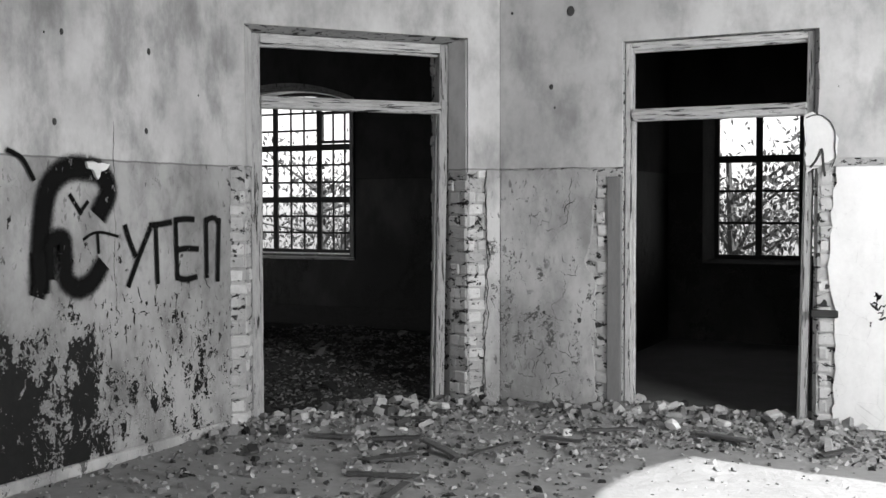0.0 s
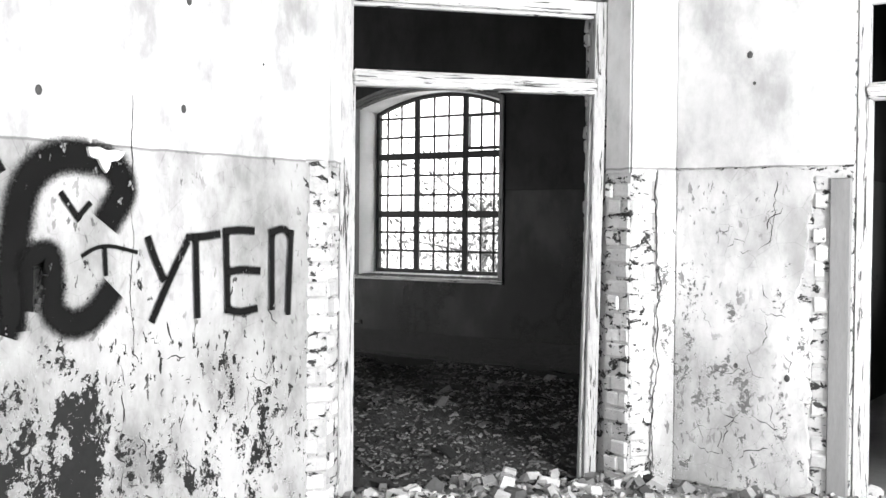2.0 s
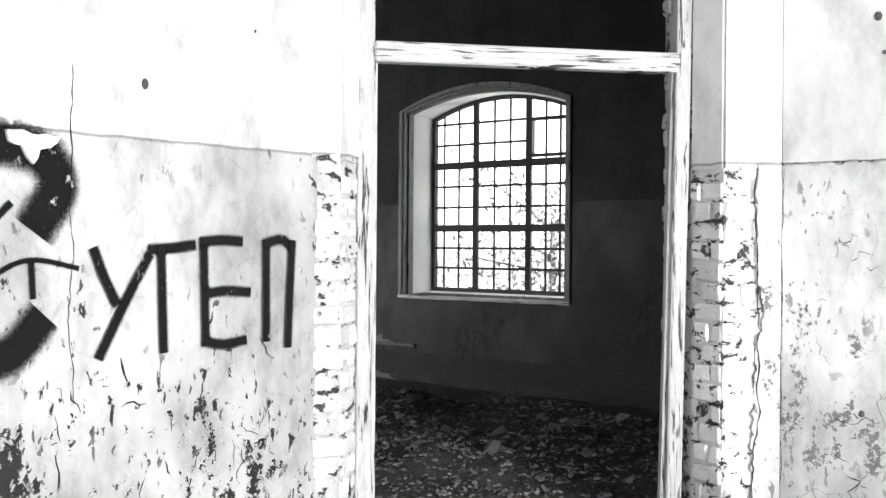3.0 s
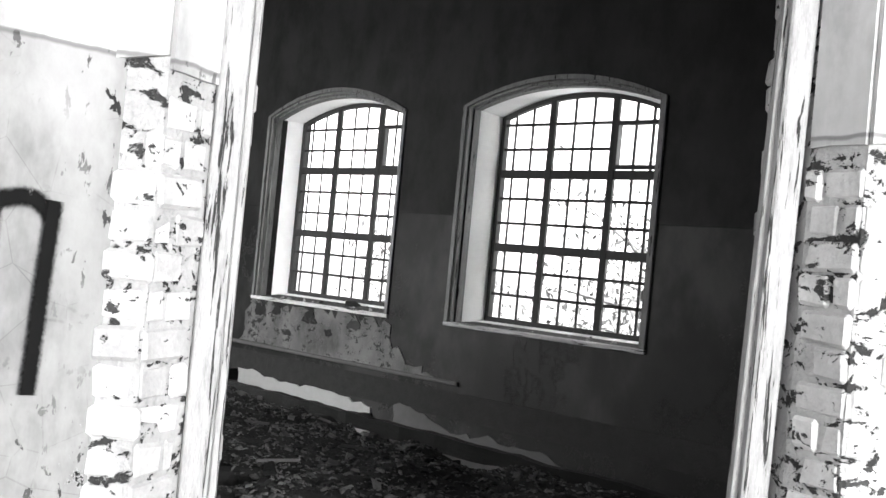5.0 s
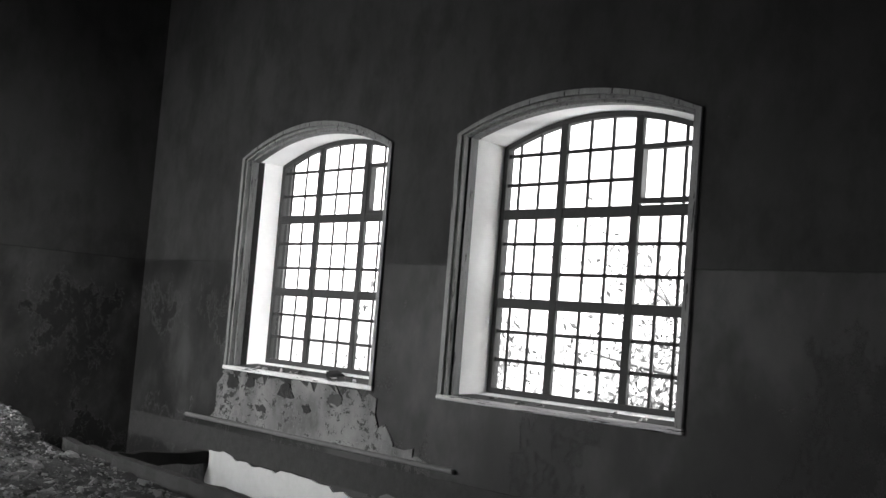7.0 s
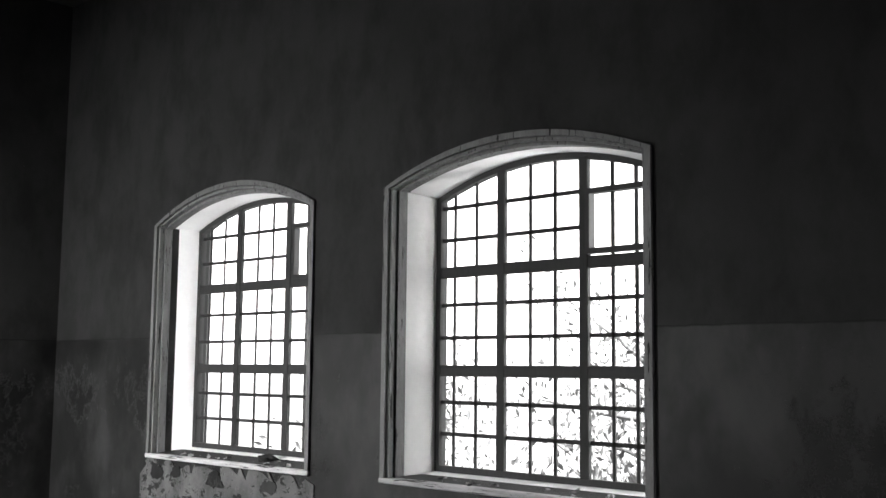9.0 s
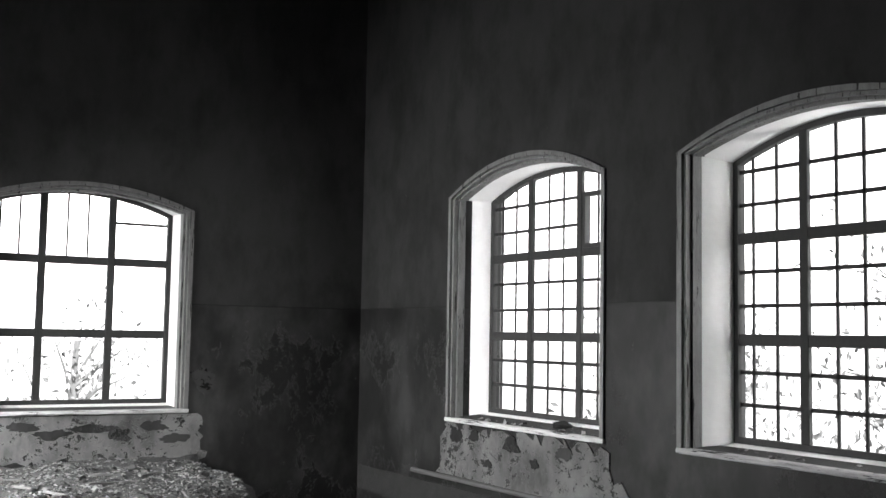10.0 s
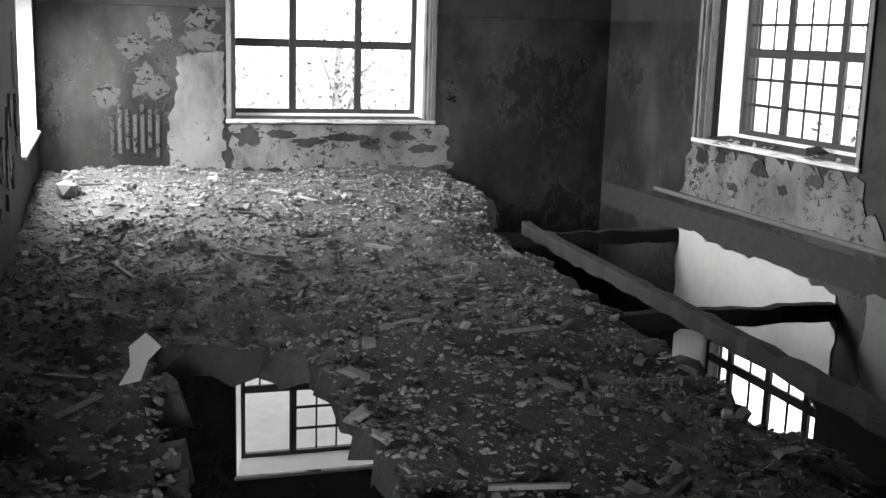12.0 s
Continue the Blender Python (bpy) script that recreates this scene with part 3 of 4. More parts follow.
window("window_2", P_WIN, W2, (-9.388, -8.683), (1.594, 2.308), 0.32, "tall arched window with small panes, dark bars and rubble on its sill", barred, vent=(-8.63, -8.09, 2.335, 2.80), tee=True)
# The dark lining puts the recess's shade into the reveal's colour.
window("window_3", P_WIN, W0, (0.136, 0.60), (2.02,), 0.32, "plain window behind the second door, trees outside", lambda i, j: ((1, 3) if j == 0 else (1, 1)), casing=False, lining=M_DARK_BRICK)


def west_cells(i, j):
    return (3, 1) if j == 2 and i < 2 else (1, 1)


w3 = window("window_4", P_WEST, W3, (9.164, 9.822), (1.55, 2.262), 0.30, "arched window with nine large empty panes", west_cells)
part("glazing_bar", boxed(P_WEST, 9.86, 10.37, 2.64, 2.665, 0.30, 0.33), M_SASH, w3)
for z in (2.40, 2.56, 2.70):
    part("glazing_bar", boxed(P_WEST, 8.60, 8.75, z, z + 0.018, 0.30, 0.33), M_SASH, w3)
window("window_5", P_BACKB, W4, (-11.2, -10.6), (1.6, 2.3), 0.28, "arched window near the corner, pale reveal", casing=False)
window("window_6", P_WEST, LW3, (9.18, 9.90), (-1.99,), 0.30, "window of the storey below, partly barred", lambda i, j: ((3, 3) if i == 1 and j == 0 else (3, 1) if j == 1 else (1, 1)), casing=False)
window("window_7", P_WIN, LW2, (-9.85, -9.25, -8.7), (-1.22, -1.85), 0.30, "window of the storey below under the collapsed floor", lambda i, j: (2, 1), casing=False)
window("window_8", P_WIN, LW1, (-6.3, -5.6), (-1.35, -1.95), 0.30, "window of the storey below in the dark bay", casing=False)
# Both stay out of view; the south one is added for light.
for k, (pl, w) in enumerate(((P_EAST, WE1), (P_SOUTH, WS))):
    window("window_%d" % (9 + k), pl, w, (), (), 0.24, "open arched window out of view in a whitewashed wall", casing=False)

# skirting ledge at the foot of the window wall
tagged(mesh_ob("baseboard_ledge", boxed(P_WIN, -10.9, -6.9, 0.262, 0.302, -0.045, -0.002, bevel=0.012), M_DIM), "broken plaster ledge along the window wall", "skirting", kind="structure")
# The band is coloured dark for the shade below the ledge.
tagged(mesh_ob("trim_brick_band", boxed(P_WIN, -12.1, -1.3, -0.05, 0.20, -0.012, -0.002), M_DARK_BRICK), "band of bare brickwork where the floor was torn away", "wall", kind="structure")
sheet("plaster", P_WIN, ragged([(-10.42, -0.80), (-8.05, -0.80), (-8.08, -0.12), (-8.6, -0.07), (-9.5, -0.06), (-10.40, -0.02)], 0.08, 0.03, 51, (0,)), -0.018, 0.004, M_LOWER, wall_win, "whitewash of the storey below")
# Same whitewash in the dimmed colour, where less light reaches.
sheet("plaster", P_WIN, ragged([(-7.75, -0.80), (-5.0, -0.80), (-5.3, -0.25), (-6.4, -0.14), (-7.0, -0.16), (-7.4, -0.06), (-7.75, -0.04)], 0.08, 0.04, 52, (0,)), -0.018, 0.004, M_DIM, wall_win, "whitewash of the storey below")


# paler plaster left round the windows of the dark room
sheet("plaster", P_WEST, ragged([(7.95, 0.36), (8.46, 0.34), (8.47, 1.45), (8.02, 1.40), (8.04, 1.1), (7.95, 0.8)], 0.05, 0.03, 41), -0.012, 0.004, M_PATCH, wall_west, "pale patch of damp plaster")
sheet("plaster", P_WEST, ragged([(8.53, 0.36), (10.75, 0.34), (10.66, 0.775), (8.53, 0.775)], 0.05, 0.035, 42, (2,)), -0.012, 0.004, M_PATCH, wall_west, "pale plaster flaking under the window")
sheet("plaster", P_WIN, ragged([(-10.45, 0.31), (-7.2, 0.29), (-7.65, 0.40), (-7.9, 0.60), (-8.0, 0.77), (-10.3, 0.76)], 0.07, 0.075, 43, (0,)), -0.012, 0.004, M_PATCH, wall_win, "pale plaster flaking under the window")


# mottled remains of plaster beside and above them, and bare dark spots below the sill
for k, (a, b, z0, z1) in enumerate(((8.06, 8.44, 1.50, 1.62), (7.62, 7.92, 1.02, 1.30), (7.50, 7.80, 1.42, 1.58), (8.12, 8.40, 1.68, 1.84), (7.30, 7.48, 0.95, 1.10), (7.78, 7.96, 1.55, 1.80), (10.62, 10.80, 1.0, 1.22))):
    sheet("plaster", P_WEST, blob(a - 0.05, b + 0.05, z0 - 0.05, z1 + 0.05, 80 + k), -0.010, 0.004, M_MOTTLE, wall_west, "grey remains of plaster")
for k, (a, b, z0, z1) in enumerate(((8.88, 9.12, 0.64, 0.72), (9.10, 9.45, 0.57, 0.64), (9.42, 9.85, 0.62, 0.68), (9.80, 9.98, 0.52, 0.66), (10.10, 10.32, 0.62, 0.72), (8.56, 8.80, 0.56, 0.74), (10.30, 10.56, 0.50, 0.58))):
    sheet("bare_spot", P_WEST, blob(a - 0.05, b + 0.05, z0 - 0.02, z1 + 0.02, 90 + k), -0.0165, -0.008, M_SHADED_PLASTER, wall_west, "dark spot where the plaster fell")
for k, (a, b, z0, z1) in enumerate(((-10.2, -10.0, 0.62, 0.76), (-9.85, -9.72, 0.66, 0.76), (-9.3, -9.08, 0.60, 0.76), (-8.9, -8.8, 0.52, 0.60), (-8.55, -8.35, 0.62, 0.74), (-9.6, -9.5, 0.45, 0.52))):
    sheet("bare_spot", P_WIN, blob(a - 0.03, b + 0.03, z0 - 0.02, z1, 110 + k), -0.0165, -0.008, M_SHADED_PLASTER, wall_win, "dark spot where the plaster fell")
g = random.Random(17)
for k in range(60):
    a, z0 = g.uniform(-9.7, -4.6), g.uniform(0.32, 1.55)
    w, h = g.uniform(0.08, 0.34), g.uniform(0.08, 0.38)
    sheet("plaster", P_BACKB, blob(a, a + w, z0, z0 + h, 140 + k), -0.003 - 0.00025 * k, 0.004, M_MOTTLE if k % 3 else M_PATCH, wall_back, "flaking grey plaster")
for k in range(7):
    y = 7.42 + 0.068 * k
    part("lath", boxed(P_WEST, y, y + 0.036, 0.46 + 0.04 * (k % 3), 0.86 + 0.05 * ((k * 2) % 3), -0.014, -0.002, bevel=0.004), M_MOTTLE, wall_west, "bare lath where plaster fell")


# ---- the sprayed letters ----
def stroke(name, pts, width, parent):
    """One pass of the spray can along points given as (y, z) on the wall."""
    p = [Vector(q) for q in pts]
    fine = []
    for i in range(len(p) - 1):
        p0, p1, p2, p3 = p[max(i - 1, 0)], p[i], p[i + 1], p[min(i + 2, len(p) - 1)]
        for k in range(6):
            t = k / 6
            fine.append(0.5 * ((2 * p1) + (p2 - p0) * t + (2 * p0 - 5 * p1 + 4 * p2 - p3) * t * t + (3 * p1 - p0 - 3 * p2 + p3) * t ** 3))
    fine.append(p[-1])
    a, b = (fine[0] - fine[1]).normalized(), (fine[-1] - fine[-2]).normalized()
    fine = [fine[0] + a * width * 0.35] + fine + [fine[-1] + b * width * 0.35]
    bm = bmesh.new()
    uv = bm.loops.layers.uv.new("UVMap")
    rows = []
    for i, q in enumerate(fine):
        d = (fine[min(i + 1, len(fine) - 1)] - fine[max(i - 1, 0)]).normalized()
        n = Vector((-d.y, d.x)) * width * 0.5
        rows.append([bm.verts.new((stroke.depth, (q + n * k).x, (q + n * k).y)) for k in (-1, -0.5, 0, 0.5, 1)])
    for r0, r1 in zip(rows, rows[1:]):
        for k in range(4):
            f = bm.faces.new((r0[k], r0[k + 1], r1[k + 1], r1[k]))
            for lp, v in zip(f.loops, (k, k + 1, k + 1, k)):
                lp[uv].uv = (0.5, v / 4)
    stroke.depth += 0.0006
    return part(name, bm, M_SPRAY, parent)


stroke.depth = -2.147
letters = tagged(new("graffiti"), "black sprayed graffiti letters and a cartoonish round sign on plaster", "graffiti")
stroke("letter_big", [(5.035, 1.49), (5.085, 1.58), (5.03, 1.675), (4.89, 1.705), (4.74, 1.685), (4.63, 1.58), (4.585, 1.40), (4.565, 1.20), (4.565, 1.09)], 0.19, letters)
stroke("letter_big", [(4.63, 1.16), (4.66, 1.29), (4.73, 1.31), (4.745, 1.20), (4.75, 1.10), (4.83, 1.04), (4.93, 1.06), (5.00, 1.13)], 0.165, letters)
stroke("letter_big", [(4.56, 1.20), (4.57, 1.10), (4.56, 1.06)], 0.15, letters)
stroke("sign_line", [(4.79, 1.55), (4.83, 1.50), (4.862, 1.46)], 0.04, letters)
stroke("sign_line", [(4.862, 1.46), (4.885, 1.485), (4.915, 1.515)], 0.034, letters)
stroke("sign_line", [(4.885, 1.31), (4.95, 1.34), (5.03, 1.345), (5.15, 1.32)], 0.024, letters)
stroke("sign_line", [(4.99, 1.335), (4.997, 1.235)], 0.03, letters)
for pts in ([(5.216, 1.37), (5.25, 1.29), (5.293, 1.21)], [(5.421, 1.35), (5.33, 1.20), (5.239, 1.035)],
            [(5.437, 1.38), (5.52, 1.385), (5.605, 1.395)], [(5.476, 1.38), (5.482, 1.2), (5.488, 1.04)],
            [(5.658, 1.405), (5.665, 1.22), (5.671, 1.053)], [(5.658, 1.408), (5.74, 1.415), (5.821, 1.412)], [(5.677, 1.223), (5.76, 1.23), (5.86, 1.223)], [(5.671, 1.05), (5.75, 1.035), (5.842, 1.044)],
            [(5.957, 1.05), (5.955, 1.25), (5.954, 1.40)], [(5.954, 1.405), (6.03, 1.42), (6.08, 1.39)], [(6.085, 1.40), (6.075, 1.2), (6.067, 1.02)]):
    stroke("letter_stroke", pts, 0.052, letters)
stroke("stray_line", [(4.36, 1.78), (4.45, 1.74), (4.52, 1.64)], 0.04, letters)


# ---- floors with their rubble ----
def fbm(x, y, s, seed=0.0):
    return noise.fractal(Vector((x * s, y * s, seed)), 0.8, 2.1, 4)


def height_a(x, y):
    h = 0.012 * fbm(x, y, 2.2, 1.0) + 0.008 * fbm(x, y, 7.0, 2.0)
    for cx, cy, r, a in ((-1.45, 6.95, 0.55, 0.10), (-0.95, 7.55, 0.40, 0.06), (-0.05, 7.75, 0.45, 0.09), (1.5, 7.7, 0.5, 0.07), (0.6, 7.9, 0.7, 0.05), (-2.0, 6.2, 0.5, 0.05)):
        d = math.hypot(x - cx, y - cy) / r
        h += a * math.exp(-d * d * 1.4) * (0.8 + 0.5 * fbm(x, y, 5.0, 3.0))
    return h


def height_b(x, y):
    t = min(1.0, max(0.0, (-5.0 - x) / 6.0))
    near = -UY * (x + 2.15) + UX * (y - 6.2)
    ramp = min(1.0, max(0.0, (near - 0.2) / 1.6))
    return (0.24 + 0.10 * t + 0.075 * fbm(x, y, 1.3, 5.0)) * (0.12 + 0.88 * ramp) + 0.035 * fbm(x, y, 5.0, 6.0) * (0.4 + 0.6 * ramp)


def edge_b(x):
    """How far the floor of the dark room still reaches towards the windows."""
    base = np.interp(x, [-12.1, -10.2, -9.5, -9.0, -8.0, -6.9, -5.6, -4.7, -1.2], [10.62, 10.45, 10.2, 9.98, 9.96, 9.89, 9.79, 9.80, 9.75])
    return base + 0.06 * fbm(x, 0.0, 2.5, 8.0)


def in_b(x, y):
    near = -UY * (x + 2.15) + UX * (y - 6.2)
    if near < 0.1 or x > -1.24:
        return False
    if y > edge_b(x) or y < 6.77:
        return False
    if -4.15 > x > -6.32 + 0.10 * fbm(0.0, y, 2.0, 9.0) and 7.55 + 0.06 * fbm(x, 3.0, 2.0, 7.0) < y < 8.20 + 0.02 * fbm(x, 1.0, 3.0, 4.0) and near > 0.62:
        return False
    return True


def rubble_floor(name, x0, x1, y0, y1, step, inside, height, drop, material, label):
    bm = bmesh.new()
    nx, ny = int((x1 - x0) / step), int((y1 - y0) / step)
    rnd = random.Random(5)
    vs = {}

    def vert(i, j):
        if (i, j) not in vs:
            x, y = x0 + i * step + rnd.uniform(-0.3, 0.3) * step, y0 + j * step + rnd.uniform(-0.3, 0.3) * step
            vs[i, j] = bm.verts.new((x, y, height(x, y)))
        return vs[i, j]

    for i in range(nx):
        for j in range(ny):
            if inside(x0 + (i + 0.5) * step, y0 + (j + 0.5) * step):
                bm.faces.new((vert(i, j), vert(i + 1, j), vert(i + 1, j + 1), vert(i, j + 1)))
    rim = [e for e in bm.edges if e.is_boundary]
    out = bmesh.ops.extrude_edge_only(bm, edges=rim)
    for v in out["geom"]:
        if isinstance(v, bmesh.types.BMVert):
            v.co.z -= drop * rnd.uniform(0.8, 1.1)
            v.co.x += rnd.uniform(-0.06, 0.06)
            v.co.y += rnd.uniform(-0.06, 0.06)
    lips = {f for e in bm.edges if e.is_boundary for f in e.link_faces}
    for f in bm.faces:  # the broken edge stays sharp
        f.smooth = f not in lips
    return tagged(mesh_ob(name, bm, material), label, "floor", kind="structure")


def floor_a_inside(x, y):
    d = -UY * (x + 2.15) + UX * (y - 6.2)
    if d > 0.0:
        return d < 0.6 and x < -0.7
    return y < 8.22


rubble_floor("floor", -2.3, 4.05, -2.1, 8.4, 0.09, floor_a_inside, height_a, 0.2, M_FLOOR, "dusty screed floor strewn with broken plaster")
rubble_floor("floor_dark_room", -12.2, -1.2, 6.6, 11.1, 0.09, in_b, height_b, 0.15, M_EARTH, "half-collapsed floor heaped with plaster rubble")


def chips(name, count, area, inside, height, size, material, label, seed, flat=0.4):
    """Loose chips as one mesh: uneven little slabs lying on the floor."""
    rnd = random.Random(seed)
    verts, faces = [], []
    n = 0
    while n < count:
        x, y = rnd.uniform(area[0], area[1]), rnd.uniform(area[2], area[3])
        k = inside(x, y)
        if not k or rnd.random() > k:
            continue
        n += 1
        s = size * (0.35 + 1.3 * rnd.random() ** 2.5)
        m = Matrix.Translation((x, y, height(x, y) + s * 0.12)) @ Euler((rnd.gauss(0, 0.35), rnd.gauss(0, 0.35), rnd.uniform(0, 6.3))).to_matrix().to_4x4()
        a, b, c = s * rnd.uniform(0.5, 1.3), s * rnd.uniform(0.4, 0.8), s * rnd.uniform(0.12, flat)
        b0 = len(verts)
        for sx, sy in ((-1, -1), (1, -0.7), (0.8, 1), (-0.7, 0.9)):
            for sz in (-1, 1):
                q = 0.75 if sz > 0 else 1.0
                verts.append(m @ Vector((sx * a * q * rnd.uniform(0.7, 1.1) * 0.5, sy * b * q * rnd.uniform(0.7, 1.1) * 0.5, sz * c * 0.5)))
        faces += [tuple(b0 + i for i in f) for f in ((1, 3, 5, 7), (0, 2, 3, 1), (2, 4, 5, 3), (4, 6, 7, 5), (6, 0, 1, 7))]
    me = bpy.data.meshes.new(name)
    me.from_pydata(verts, [], faces)
    me.materials.append(material)
    return tagged(new(name, me), label, "rubble", kind="stuff")


def dens_a(x, y):
    if not floor_a_inside(x, y) or x < -2.12 or y > 8.15:
        return 0
    if 0.5 < x < 2.6 and 5.0 < y < 6.85:
        return 0.03
    d = min(abs(y - 7.5), 2.0)
    heap = height_a(x, y)
    return min(1.0, 0.12 + 5.0 * max(0.0, heap) + 0.35 * math.exp(-d * d) + 0.25 * max(0.0, fbm(x, y, 1.2, 11.0)))


def dens_b(x, y):
    return 1.0 if in_b(x, y) and x > -12.0 and y > 6.82 else 0


chips("rubble", 11000, (-2.12, 3.5, 3.2, 8.15), dens_a, height_a, 0.042, M_CHIPS, "small chips of plaster and brick on the floor", 21, 0.55)
chips("rubble_lumps", 700, (-2.1, 3.0, 5.2, 8.1), lambda x, y: min(1.0, 8.0 * max(0.0, height_a(x, y) - 0.015)) if floor_a_inside(x, y) else 0, height_a, 0.085, M_CHIPS, "lumps of brick and plaster heaped at the doorways", 22, 0.7)
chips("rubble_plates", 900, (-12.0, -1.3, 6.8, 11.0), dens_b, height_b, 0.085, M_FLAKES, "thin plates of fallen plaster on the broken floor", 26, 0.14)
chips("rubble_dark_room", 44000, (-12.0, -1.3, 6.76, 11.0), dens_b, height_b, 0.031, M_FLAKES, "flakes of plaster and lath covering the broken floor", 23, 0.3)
chips("rubble_sill", 90, (-6.85, -5.1, 12.5, 12.74), lambda x, y: 1, lambda x, y: 0.845, 0.05, M_CHIPS, "chips on the window sill", 24, 0.4)
chips("rubble_sill", 90, (-9.95, -8.3, 12.5, 12.74), lambda x, y: 1, lambda x, y: 0.835, 0.05, M_CHIPS, "chips on the window sill", 25, 0.4)

rnd = random.Random(31)


def plank(x, y, length, width, turn, hf, tilt=0.0, name="broken_lath", label="splintered grey wooden lath on the floor"):
    pl = Plane(0, 0, 1, 0, 0, 1)
    bm = bmesh.new()
    n = 5
    rows = []
    for i in range(n + 1):
        q = length * (i / n - 0.5)
        e = rnd.uniform(-0.15, 0.15) * width if i in (0, n) else rnd.uniform(-0.04, 0.04) * width
        rows.append([bm.verts.new((q + (rnd.uniform(-1, 1) * width * 0.5 if i in (0, n) else 0), s * width * 0.5 + e, t)) for s, t in ((-1, 0), (1, 0), (1, 0.016), (-1, 0.016))])
    for r0, r1 in zip(rows, rows[1:]):
        for k in range(4):
            bm.faces.new((r0[k], r0[(k + 1) % 4], r1[(k + 1) % 4], r1[k]))
    bm.faces.new(rows[0])
    bm.faces.new(rows[-1])
    ob = mesh_ob(name, bm, M_WOOD)
    ob.matrix_world = pose(x, y, hf(x, y) + 0.012 + abs(math.sin(radians(tilt))) * length * 0.4, 0, tilt, turn)
    return tagged(ob, label, "wood", "broken laths")


for x, y, l, w, a in ((-0.95, 6.35, 0.30, 0.06, 20), (-0.55, 6.15, 0.42, 0.05, -35), (-0.75, 5.9, 0.36, 0.09, 50), (-0.3, 6.3, 0.38, 0.04, 75), (-1.35, 6.2, 0.28, 0.05, 5), (0.0, 6.75, 0.30, 0.035, -15),
                      (-1.1, 6.8, 0.32, 0.045, 8), (0.9, 7.2, 0.45, 0.07, -30), (1.6, 7.1, 0.3, 0.05, 60), (-0.6, 5.5, 0.4, 0.05, 12), (-1.6, 5.7, 0.26, 0.06, -50), (0.2, 7.15, 0.3, 0.05, 33), (-0.35, 5.2, 0.35, 0.05, 100)):
    plank(x, y, l, w, a, height_a, rnd.uniform(-3, 3))
for k in range(64):
    x, y = rnd.uniform(-11.5, -4.5), rnd.uniform(7.0, 10.0)
    if in_b(x, y) and in_b(x - 0.3, y) and in_b(x + 0.3, y) and in_b(x, y - 0.3) and in_b(x, y + 0.3):
        plank(x, y, rnd.uniform(0.10, 0.30), rnd.uniform(0.012, 0.03), rnd.uniform(0, 180), height_b, rnd.uniform(-5, 5), "broken_lath", "splintered lath on the heaped rubble")


def lump(name, x, y, z, r, seed, material, label, category):
    g = random.Random(seed)
    bm = bmesh.new()
    bmesh.ops.create_icosphere(bm, subdivisions=1, radius=1)
    for v in bm.verts:
        k = 1 + 0.5 * noise.noise(v.co * 1.7 + Vector((seed, 0, 0)))
        v.co = Vector((v.co.x * r[0] * k, v.co.y * r[1] * k, v.co.z * r[2] * k))
    ob = mesh_ob(name, bm, material)
    ob.matrix_world = pose(x, y, z + r[2] * 0.7, g.uniform(-10, 10), g.uniform(-10, 10), g.uniform(0, 360))
    return tagged(ob, label, category)


lump("plaster_lump", -1.05, 6.6, height_a(-1.05, 6.6), (0.035, 0.025, 0.015), 2, M_PALE, "small white plaster lump on the floor", "rubble")
lump("plaster_lump", 0.55, 7.35, height_a(0.55, 7.35), (0.07, 0.05, 0.045), 3, M_PALE, "pale broken plaster lump by the doorway", "rubble")
lump("plaster_lump", -10.6, 7.05, height_b(-10.6, 7.05), (0.10, 0.09, 0.08), 6, M_WOOD, "rounded plaster lump on the rubble by the wall", "rubble")
lump("brick_lump", -8.70, 12.62, 0.83, (0.10, 0.06, 0.045), 7, M_DARK_BRICK, "half brick on the window sill", "brick")
# a torn scrap of paper on the broken floor
bm = bmesh.new()
sheet_pts = [(0, 0), (0.02, 0.08), (0.0, 0.18), (0.04, 0.27), (0.08, 0.21), (0.10, 0.18), (0.07, 0.11), (0.06, 0.02)]
lo = [bm.verts.new((x * 1.3, y * 1.5, 0.02 * math.sin(9 * y))) for x, y in sheet_pts]
hi = [bm.verts.new((x * 1.3, y * 1.5, 0.02 * math.sin(9 * y) + 0.004)) for x, y in sheet_pts]
bm.faces.new(lo)
bm.faces.new(hi)
for i in range(len(lo)):
    j = (i + 1) % len(lo)
    bm.faces.new((lo[i], lo[j], hi[j], hi[i]))
scrap = mesh_ob("paper_scrap", bm, M_REVEAL)
scrap.matrix_world = pose(-5.80, 7.38, height_b(-5.85, 7.4) + 0.035, 13, 0, 80)
tagged(scrap, "torn white paper scrap on the dark rubble", "paper")


# ---- timbers of the collapsed floor ----
def timber(name, a, b, w, h, label, seed):
    g = random.Random(seed)
    a, b = Vector(a), Vector(b)
    d = (b - a).normalized()
    side = d.cross(Vector((0, 0, 1))).normalized()
    n = max(14, int((b - a).length / 0.12))
    bm = bmesh.new()
    rows = []
    for i in range(n + 1):
        p = a.lerp(b, i / n) - a
        j = [g.uniform(-0.011, 0.011) for _ in range(4)]
        rows.append([bm.verts.new(p + side * (sx * w / 2 + j[0]) + Vector((0, 0, sz * h / 2 + j[1 if sz > 0 else 2]))) for sx, sz in ((-1, -1), (1, -1), (1, 1), (-1, 1))])
    for r0, r1 in zip(rows, rows[1:]):
        for k in range(4):
            bm.faces.new((r0[k], r0[(k + 1) % 4], r1[(k + 1) % 4], r1[k]))
    bm.faces.new(rows[0])
    bm.faces.new(rows[-1])
    ob = mesh_ob(name, bm, M_BEAM)
    ob.location = a
    return tagged(ob, label, "beam")


timber("floor_beam", (-9.6, 10.58, 0.16), (-1.1, 10.22, 0.16), 0.075, 0.10, "charred floor beam along the collapsed bay", 1)
